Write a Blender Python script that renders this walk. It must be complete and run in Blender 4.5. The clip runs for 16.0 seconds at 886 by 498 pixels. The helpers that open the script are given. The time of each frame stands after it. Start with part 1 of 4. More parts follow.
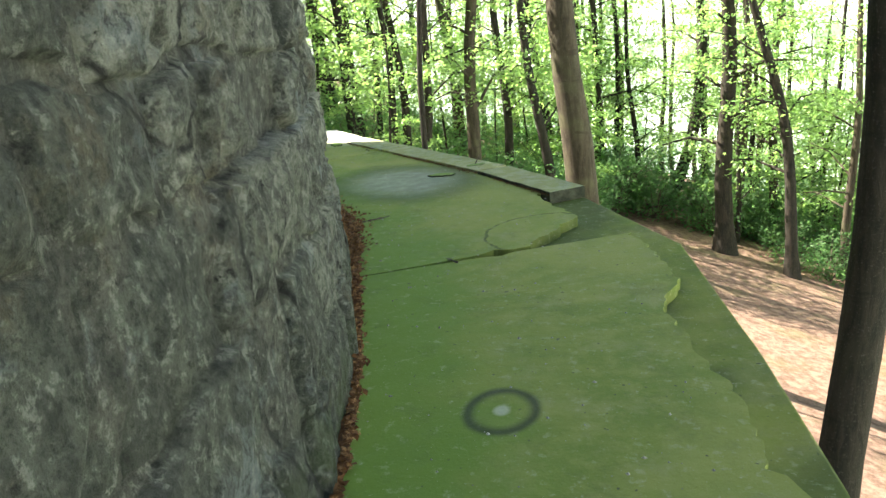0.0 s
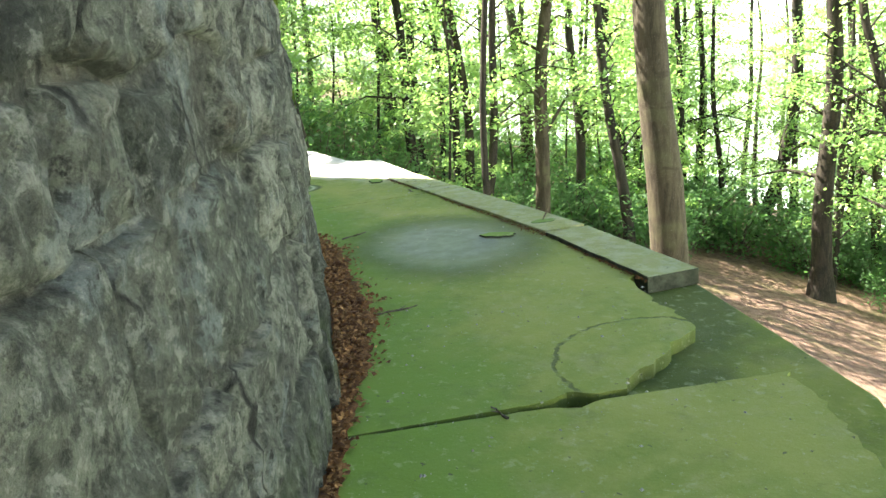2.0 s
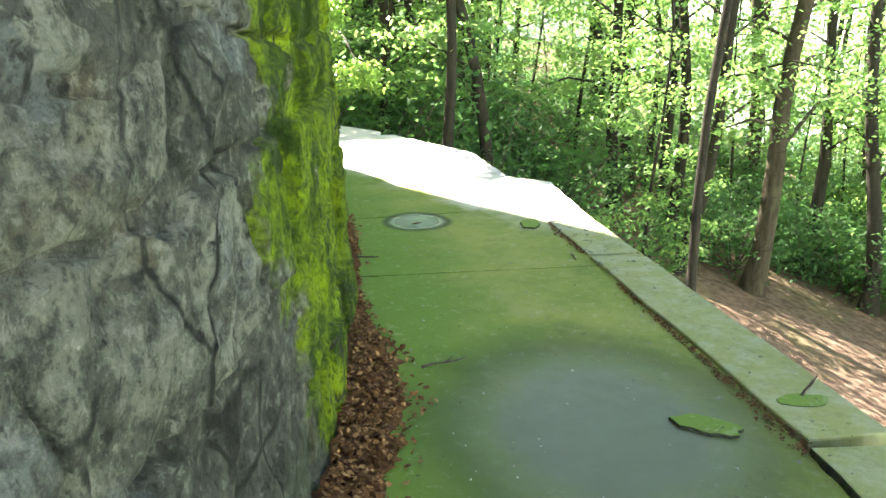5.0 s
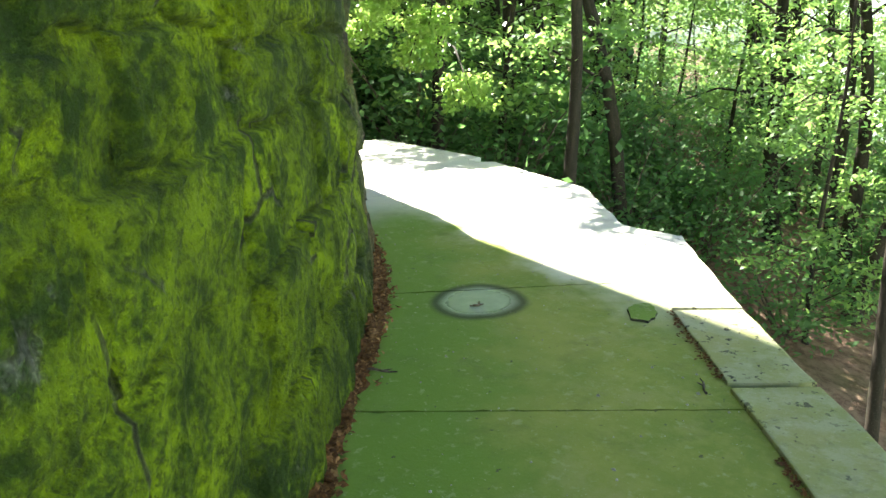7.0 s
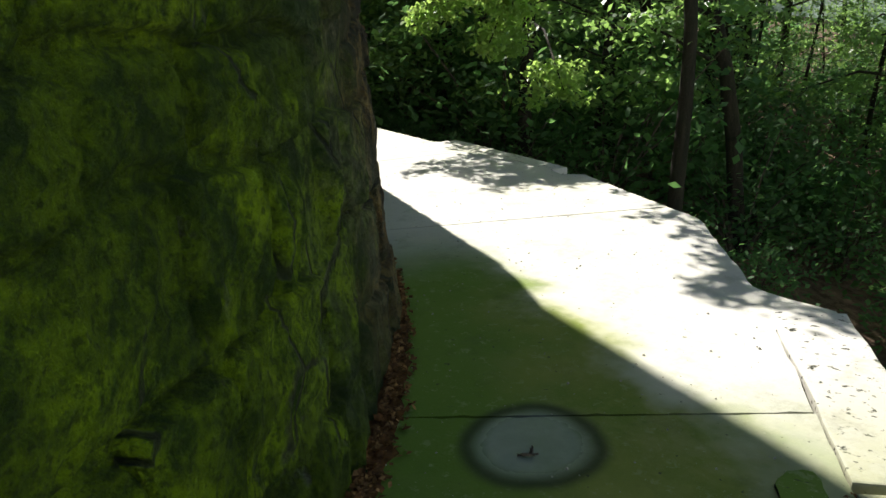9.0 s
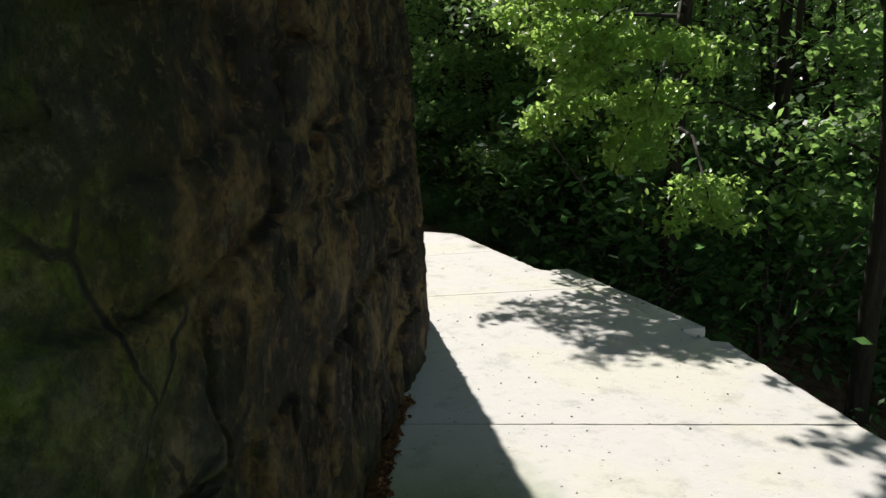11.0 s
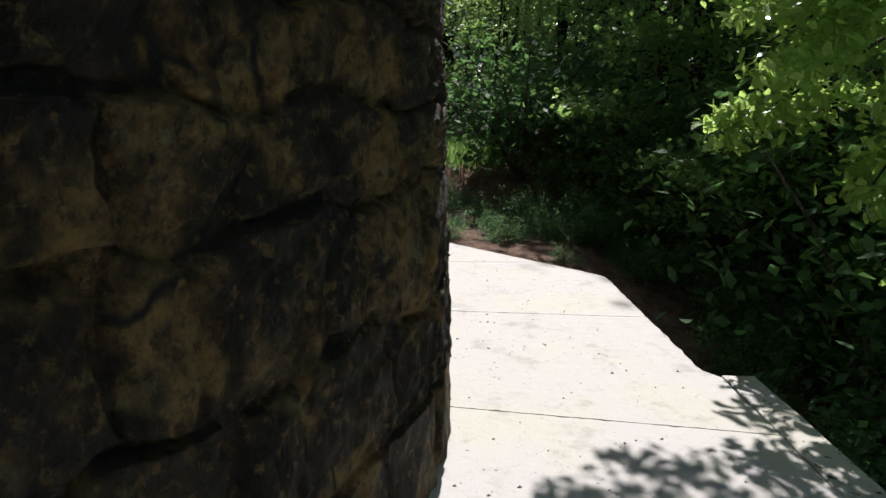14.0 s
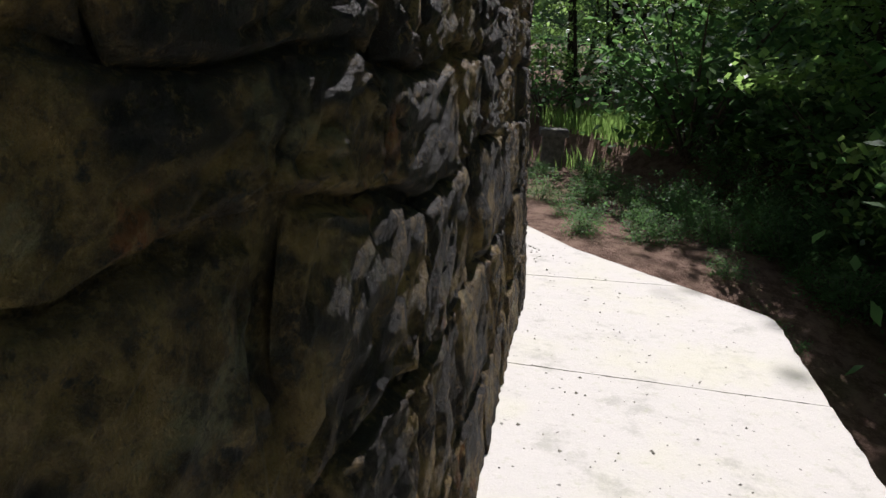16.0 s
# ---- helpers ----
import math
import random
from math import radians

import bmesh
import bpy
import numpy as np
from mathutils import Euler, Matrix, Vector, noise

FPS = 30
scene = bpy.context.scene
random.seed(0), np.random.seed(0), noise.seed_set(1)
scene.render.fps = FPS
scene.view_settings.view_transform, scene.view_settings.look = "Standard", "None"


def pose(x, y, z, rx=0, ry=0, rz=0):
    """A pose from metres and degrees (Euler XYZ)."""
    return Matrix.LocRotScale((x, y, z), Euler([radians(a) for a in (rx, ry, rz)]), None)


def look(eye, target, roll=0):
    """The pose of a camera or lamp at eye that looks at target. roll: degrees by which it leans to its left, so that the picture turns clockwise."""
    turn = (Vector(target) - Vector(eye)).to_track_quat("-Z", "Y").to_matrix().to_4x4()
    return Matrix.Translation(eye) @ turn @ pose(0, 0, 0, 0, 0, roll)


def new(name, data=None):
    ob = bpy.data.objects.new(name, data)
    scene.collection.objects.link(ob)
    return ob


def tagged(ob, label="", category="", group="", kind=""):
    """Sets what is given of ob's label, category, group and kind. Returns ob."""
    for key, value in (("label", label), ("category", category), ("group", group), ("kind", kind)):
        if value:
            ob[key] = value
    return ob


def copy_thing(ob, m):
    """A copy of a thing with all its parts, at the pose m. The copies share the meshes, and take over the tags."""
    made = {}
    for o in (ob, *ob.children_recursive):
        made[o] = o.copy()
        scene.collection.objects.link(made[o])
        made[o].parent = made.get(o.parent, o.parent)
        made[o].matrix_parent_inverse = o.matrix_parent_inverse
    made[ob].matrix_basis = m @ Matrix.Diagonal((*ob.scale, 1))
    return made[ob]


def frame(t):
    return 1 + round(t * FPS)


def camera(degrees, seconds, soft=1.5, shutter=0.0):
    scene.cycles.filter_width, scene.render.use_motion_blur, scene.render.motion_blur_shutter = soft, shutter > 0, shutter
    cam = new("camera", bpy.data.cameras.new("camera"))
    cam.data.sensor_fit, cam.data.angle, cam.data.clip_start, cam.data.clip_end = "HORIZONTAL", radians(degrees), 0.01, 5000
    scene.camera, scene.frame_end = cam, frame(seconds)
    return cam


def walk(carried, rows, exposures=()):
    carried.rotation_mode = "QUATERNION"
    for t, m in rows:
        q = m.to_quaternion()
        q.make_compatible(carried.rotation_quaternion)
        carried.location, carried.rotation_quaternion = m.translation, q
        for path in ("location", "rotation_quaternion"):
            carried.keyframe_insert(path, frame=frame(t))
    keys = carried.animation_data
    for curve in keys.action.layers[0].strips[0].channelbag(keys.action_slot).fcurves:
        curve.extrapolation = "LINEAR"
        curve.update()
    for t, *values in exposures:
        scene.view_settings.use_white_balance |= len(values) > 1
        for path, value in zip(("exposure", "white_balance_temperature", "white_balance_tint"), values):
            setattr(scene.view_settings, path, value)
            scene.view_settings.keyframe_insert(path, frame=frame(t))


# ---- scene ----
# A round rubble-stone tower on a mossy concrete terrace, in a beech wood on a hillside.
cam = camera(60.0, 16.0, soft=1.5, shutter=0.0)
PATH = [
    (0, (2.603, -3.045, 1.507), (2.14, -1.184, 0.937), -5.0),
    (0.5, (2.501, -2.599, 1.47), (1.898, -0.765, 0.948), -4.8),
    (1, (2.389, -2.18, 1.504), (1.658, -0.383, 1.017), -4.0),
    (1.5, (2.301, -1.653, 1.485), (1.687, 0.179, 0.969), -4.8),
    (2, (2.246, -1.128, 1.46), (1.621, 0.7, 0.942), -4.2),
    (2.5, (2.175, -0.684, 1.472), (1.504, 1.125, 0.947), -2.6),
    (3, (2.026, -0.268, 1.492), (1.305, 1.498, 0.892), -1.6),
    (3.5, (1.896, 0.178, 1.482), (1.034, 1.874, 0.866), -1.5),
    (4, (1.729, 0.683, 1.482), (0.804, 2.333, 0.831), 0.7),
    (4.5, (1.557, 1.186, 1.49), (0.704, 2.873, 0.836), -0.4),
    (5, (1.427, 1.623, 1.528), (0.365, 3.217, 0.953), 0.1),
    (5.2, (1.382, 1.77, 1.569), (0.238, 3.312, 1.009), -0.2),
    (7.3, (0.574, 3.569, 1.454), (-0.786, 4.924, 0.891), -1.9),
    (7.5, (0.47, 3.697, 1.475), (-0.869, 5.062, 0.888), -3.8),
    (8, (0.226, 4.008, 1.476), (-1.223, 5.272, 0.926), -4.8),
    (8.5, (0.055, 4.293, 1.522), (-1.501, 5.423, 0.97), -3.7),
    (9, (-0.228, 4.642, 1.512), (-1.74, 5.81, 0.92), -2.5),
    (9.5, (-0.532, 4.992, 1.513), (-2.01, 6.18, 0.876), 0.5),
    (10, (-0.887, 5.36, 1.508), (-2.529, 6.415, 1.071), 4.1),
    (10.2, (-0.996, 5.485, 1.503), (-2.663, 6.523, 1.125), 3.1),
    (12.3, (-2.298, 7.346, 1.557), (-4.182, 7.911, 1.195), -3.0),
    (12.5, (-2.464, 7.441, 1.535), (-4.357, 7.985, 1.184), -1.5),
    (13, (-2.863, 7.688, 1.546), (-4.778, 8.055, 1.106), -0.1),
    (13.5, (-3.298, 7.827, 1.512), (-5.201, 8.203, 1.023), 1.5),
    (14, (-3.695, 8.037, 1.47), (-5.631, 8.377, 1.102), 1.9),
    (14.5, (-4.078, 8.231, 1.47), (-6.028, 8.374, 1.051), 4.8),
    (15, (-4.535, 8.423, 1.478), (-6.493, 8.565, 1.097), 3.4),
    (15.5, (-4.903, 8.613, 1.443), (-6.854, 8.648, 1.005), 4.0),
    (16, (-5.331, 8.751, 1.469), (-7.273, 8.657, 0.999), 3.2),
]
EXPOSURES = [(0.0, 3.1, 6850, 9), (2.0, 3.45, 6800, 8), (3.5, 3.55, 6750, 8), (5.0, 3.6, 6750, 8), (7.3, 2.95, 6600, 5), (7.5, 2.85, 6600, 5), (8.0, 2.1, 6600, 5),
             (8.5, 1.45, 6500, 6), (9.0, 1.0, 6400, 8), (10.0, 0.55, 6300, 10), (12.5, 0.45, 6050, 16), (16.0, 0.45, 6000, 19)]
walk(cam, [(t, look(eye, target, roll)) for t, eye, target, roll in PATH], EXPOSURES)

# ---- light ----
SUN_EL = radians(50)
SUN_DIR = Vector((-0.975 * math.cos(SUN_EL), 0.223 * math.cos(SUN_EL), math.sin(SUN_EL)))
world = bpy.data.worlds.new("sky")
scene.world = world
world.use_nodes = True
sky = world.node_tree.nodes.new("ShaderNodeTexSky")
sky.sky_type, sky.sun_disc = "NISHITA", False
sky.sun_elevation, sky.sun_rotation = SUN_EL, math.atan2(-0.975, 0.223)
back = world.node_tree.nodes["Background"]
back.inputs["Strength"].default_value = 0.05
world.node_tree.links.new(sky.outputs["Color"], back.inputs["Color"])
sun = new("sun", bpy.data.lights.new("sun", "SUN"))
sun.data.energy, sun.data.angle, sun.data.color = 5.0, radians(0.53), (1.0, 0.95, 0.86)
sun.matrix_world = look(SUN_DIR * 60, (0, 0, 0))

# ---- plan ----
CX, CY, RADIUS = -11.236, -3.824, 13.18      # the tower's foot
BATTER = 0.055                               # metres the wall leans back for each metre up
rng = random.Random(7)
nrg = np.random.default_rng(7)


def polar(r, degrees, z=0.0):
    a = radians(degrees)
    return Vector((CX + r * math.cos(a), CY + r * math.sin(a), z))


def angle_of(x, y):
    return math.degrees(math.atan2(y - CY, x - CX))


def foot(degrees):
    """The wall's radius at its foot; the tower is a little out of round."""
    f = min(1.0, max(0.0, (degrees - 68.0) / 15.0))
    g = min(1.0, max(0.0, (degrees - 95.0) / 40.0))
    return RADIUS - 0.05 * math.exp(-((degrees - 41) / 5.0) ** 2) - 0.10 * math.exp(-((degrees - 60) / 4.0) ** 2) + 0.07 * math.exp(-((degrees - 69) / 4.0) ** 2) - 0.26 * f * f * (3 - 2 * f) * (1 - g)


def ground_z(x, y):
    """The hillside: it falls to the east and north, and lies a little under the terrace at its foot."""
    z = -2.9 - 0.28 * x - 0.1 * y
    r = math.hypot(x - CX, y - CY)
    if z > -0.22:
        z = -0.22 + 0.25 * (z + 0.22)
    if r < RADIUS + 4.0:
        z = min(z, -0.3)
    far = math.hypot(x - 2, y - 4)
    if far > 34 and x > -22:
        z -= 0.012 * (far - 34) ** 1.5
    z += 0.22 * noise.noise(Vector((x * 0.16, y * 0.16, 0.3))) + 0.05 * noise.noise(Vector((x * 0.9, y * 0.9, 1.3)))
    return z


# ---- materials ----
class Nodes:
    """A short way to write a node material."""

    def __init__(self, name):
        self.mat = bpy.data.materials.new(name)
        self.mat.use_nodes = True
        self.tree = self.mat.node_tree
        self.bsdf = self.tree.nodes["Principled BSDF"]
        self.place = self.node("ShaderNodeTexCoord").outputs["Object"]

    def node(self, kind, operation="", feature=""):
        n = self.tree.nodes.new(kind)
        if operation:
            n.operation = operation
        if feature:
            n.feature = feature
        return n

    def put(self, socket, value):
        if hasattr(value, "is_output"):
            self.tree.links.new(value, socket)
        else:
            socket.default_value = value

    def noise(self, scale, detail=4.0, rough=0.6, warp=0.0, at=None):
        n = self.node("ShaderNodeTexNoise")
        self.put(n.inputs["Vector"], at or self.place)
        for key, v in (("Scale", scale), ("Detail", detail), ("Roughness", rough), ("Distortion", warp)):
            n.inputs[key].default_value = v
        return n.outputs["Fac"]

    def cells(self, scale, feature="F1", at=None):
        n = self.node("ShaderNodeTexVoronoi", feature=feature)
        self.put(n.inputs["Vector"], at or self.place)
        n.inputs["Scale"].default_value = scale
        return n.outputs["Distance"]

    def ramp(self, value, a, b, lo=0.0, hi=1.0):
        n = self.node("ShaderNodeMapRange")
        n.interpolation_type = "SMOOTHSTEP"
        for key, v in zip(("Value", "From Min", "From Max", "To Min", "To Max"), (value, a, b, lo, hi)):
            self.put(n.inputs[key], v)
        return n.outputs["Result"]

    def sums(self, op, a, b=0.0):
        n = self.node("ShaderNodeMath", operation=op)
        self.put(n.inputs[0], a)
        self.put(n.inputs[1], b)
        return n.outputs[0]

    def mix(self, fac, a, b, kind="MIX"):
        n = self.node("ShaderNodeMix")
        n.data_type, n.blend_type = "RGBA", kind
        self.put(n.inputs[0], fac)
        for socket, v in ((n.inputs[6], a), (n.inputs[7], b)):
            self.put(socket, (*v, 1.0) if isinstance(v, tuple) and len(v) == 3 else v)
        return n.outputs[2]

    def split(self):
        n = self.node("ShaderNodeSeparateXYZ")
        self.put(n.inputs[0], self.place)
        return n.outputs

    def stretched(self, x, y, z):
        n = self.node("ShaderNodeMapping")
        self.put(n.inputs["Vector"], self.place)
        n.inputs["Scale"].default_value = (x, y, z)
        return n.outputs["Vector"]

    def distance(self, x, y, sx=1.0, sy=1.0, turn=0.0):
        """Distance in plan from a place, in an ellipse's own measure."""
        n = self.node("ShaderNodeMapping")
        n.vector_type = "TEXTURE"
        self.put(n.inputs["Vector"], self.place)
        n.inputs["Location"].default_value = (x, y, 0)
        n.inputs["Rotation"].default_value = (0, 0, radians(turn))
        n.inputs["Scale"].default_value = (sx, sy, 1e6)
        d = self.node("ShaderNodeVectorMath", operation="LENGTH")
        self.tree.links.new(n.outputs["Vector"], d.inputs[0])
        return d.outputs["Value"]

    def random(self):
        return self.node("ShaderNodeObjectInfo").outputs["Random"]

    def bump(self, height, strength, depth, after=None):
        n = self.node("ShaderNodeBump")
        n.inputs["Strength"].default_value, n.inputs["Distance"].default_value = strength, depth
        self.put(n.inputs["Height"], height)
        if after:
            self.put(n.inputs["Normal"], after)
        return n.outputs["Normal"]

    def done(self, colour, rough=0.9, normal=None, specular=0.3):
        self.put(self.bsdf.inputs["Base Color"], (*colour, 1.0) if isinstance(colour, tuple) else colour)
        self.put(self.bsdf.inputs["Roughness"], rough)
        self.put(self.bsdf.inputs["Specular IOR Level"], specular)
        if normal:
            self.put(self.bsdf.inputs["Normal"], normal)
        return self.mat


def plan_angle(m):
    """The angle round the tower, in degrees, as a socket."""
    x, y, _ = m.split()
    return m.sums("MULTIPLY", m.sums("ARCTAN2", m.sums("SUBTRACT", y, CY), m.sums("SUBTRACT", x, CX)), 57.2958)


def wall_material(name, mortar=False):
    m = Nodes(name)
    x, y, z = m.split()
    th = plan_angle(m)
    fine, grain, mid, big = m.noise(75, 5, 0.7), m.noise(21, 8, 0.74), m.noise(6.5, 6, 0.66), m.noise(1.5, 3)
    tint = m.mix(m.random(), (0.07, 0.076, 0.06), (0.25, 0.252, 0.205))
    if mortar:
        tint = m.mix(big, (0.065, 0.065, 0.053), (0.135, 0.13, 0.108))
    # grey stone: darker weathering, pale bluish lichen, ochre seams
    c = m.mix(m.ramp(m.noise(9, 7, 0.74), 0.42, 0.58), m.mix(0.72, tint, (0.035, 0.037, 0.03)), tint)
    c = m.mix(m.ramp(m.noise(2.9, 6, 0.68), 0.54, 0.64, 0.0, 0.6), c, (0.185, 0.208, 0.215))
    c = m.mix(m.ramp(m.noise(1.9, 6, 0.72), 0.57, 0.70, 0.0, 0.45), c, (0.17, 0.13, 0.075))
    # brown sandstone on the sunny side, with rust and black crusts
    brown = m.ramp(m.sums("ADD", th, m.sums("MULTIPLY", m.sums("SUBTRACT", big, 0.5), 8.0)), 46.5, 52)
    sand = m.mix(m.ramp(mid, 0.34, 0.64), (0.028, 0.016, 0.006), (0.235, 0.155, 0.052))
    sand = m.mix(m.ramp(m.noise(3.7, 5, 0.7), 0.55, 0.66, 0.0, 0.6), sand, (0.20, 0.19, 0.11))
    sand = m.mix(m.ramp(m.noise(4.3, 5, 0.66), 0.60, 0.68, 0.0, 0.8), sand, (0.21, 0.075, 0.022))
    sand = m.mix(m.ramp(m.noise(2.2, 4, 0.6), 0.55, 0.46, 0.0, 0.9), sand, (0.009, 0.007, 0.005))
    c = m.mix(brown, c, sand)
    c = m.mix(m.ramp(grain, 0.53, 0.62, 0.0, 0.85), c, m.mix(0.5, c, m.mix(brown, (0.36, 0.36, 0.32), (0.33, 0.22, 0.09))))
    c = m.mix(m.ramp(grain, 0.49, 0.39, 0.0, 0.85), c, m.mix(0.75, c, (0.012, 0.012, 0.01)))
    pits = m.ramp(m.noise(15, 6, 0.7), 0.32, 0.43)
    c = m.mix(m.sums("MULTIPLY", pits, m.ramp(grain, 0.30, 0.42, 0.45, 1.0)), (0.018, 0.017, 0.014), c)
    # a few open cracks
    warp = m.node("ShaderNodeVectorMath", "MULTIPLY_ADD")
    soft = m.node("ShaderNodeTexNoise")
    m.put(soft.inputs["Vector"], m.place)
    soft.inputs["Scale"].default_value, soft.inputs["Detail"].default_value = 4.0, 6.0
    m.put(warp.inputs[0], soft.outputs["Color"])
    warp.inputs[1].default_value = (0.07, 0.07, 0.07)
    m.put(warp.inputs[2], m.stretched(1.0, 1.0, 0.7))
    crack = m.ramp(m.cells(2.6, "DISTANCE_TO_EDGE", warp.outputs[0]), 0.004, 0.03)
    crack = m.sums("MAXIMUM", crack, m.ramp(m.noise(1.7, 4, 0.6), 0.50, 0.56, 1.0, 0.0))
    c = m.mix(crack, (0.014, 0.013, 0.011), c)
    # moss on the damp stretch
    edge = m.sums("MULTIPLY", m.sums("SUBTRACT", m.noise(1.3, 5, 0.7), 0.5), 7.0)
    at = m.sums("ADD", th, edge)
    up = m.sums("MULTIPLY", m.sums("SUBTRACT", 1.2, z), 1.3)
    moss = m.sums("MULTIPLY", m.ramp(m.sums("SUBTRACT", at, up), 31.2, 31.9), m.ramp(at, 47, 54, 1.0, 0.0))
    thin = m.ramp(m.noise(3.4, 5, 0.62), 0.27, 0.36)
    thin = m.sums("MULTIPLY", thin, m.ramp(m.sums("ADD", at, m.sums("MULTIPLY", mid, 16.0)), 64, 53, 0.15, 1.0))
    moss = m.sums("MULTIPLY", m.sums("MULTIPLY", moss, thin), m.ramp(crack, 0.0, 1.0, 0.2, 1.0))
    foot_moss = m.sums("MULTIPLY", m.ramp(z, 0.5, 0.0, 0.0, 0.6), m.ramp(mid, 0.42, 0.6))
    foot_moss = m.sums("MULTIPLY", foot_moss, m.ramp(th, 55, 65, 1.0, 0.15))
    tuft = m.sums("ADD", m.sums("MULTIPLY", m.noise(26, 5, 0.7), 0.35), m.sums("MULTIPLY", m.noise(3.6, 6, 0.66), 0.65))
    green = m.mix(m.ramp(tuft, 0.40, 0.60), (0.026, 0.06, 0.002), (0.26, 0.375, 0.004))
    green = m.mix(m.ramp(m.noise(40, 4, 0.7), 0.5, 0.36, 0.0, 0.7), green, (0.03, 0.05, 0.003))
    # dark patches paint the wall's deep shade into the moss, stronger past 38 degrees
    shade_patches = m.sums("MULTIPLY", m.ramp(m.noise(1.7, 5, 0.62), 0.56, 0.47), m.ramp(at, 38, 47, 0.35, 0.9))
    green = m.mix(shade_patches, green, m.mix(0.8, green, (0.012, 0.03, 0.001)))
    c = m.mix(foot_moss, c, (0.055, 0.085, 0.02))
    c = m.mix(moss, c, green)
    streak = m.noise(9, 6, 0.7, 0.0, at=m.stretched(1.5, 1.5, 0.7))
    chips = m.cells(10.0, "F1", warp.outputs[0])
    n1 = m.bump(m.sums("ADD", mid, m.sums("MULTIPLY", streak, 0.7)), 1.0, 0.075)
    n2 = m.bump(m.sums("ADD", m.sums("ADD", crack, chips), m.sums("MULTIPLY", pits, 0.7)), 1.0, 0.032, n1)
    n3 = m.bump(m.sums("ADD", grain, m.sums("MULTIPLY", fine, 0.3)), 1.0, 0.07, n2)
    n4 = m.bump(m.sums("MULTIPLY", moss, m.sums("ADD", tuft, m.sums("MULTIPLY", m.noise(60, 4, 0.75), 0.4))), 1.0, 0.05, n3)
    return m.done(c, m.mix(moss, (0.7,) * 3, (0.97,) * 3), n4, 0.3)


PUDDLES = [(2.11, -0.34, 0.145, 0.175, 0.0), (0.46, 4.20, 0.80, 0.62, -55.0), (-1.985, 6.37, 0.27, 0.25, -50.0)]


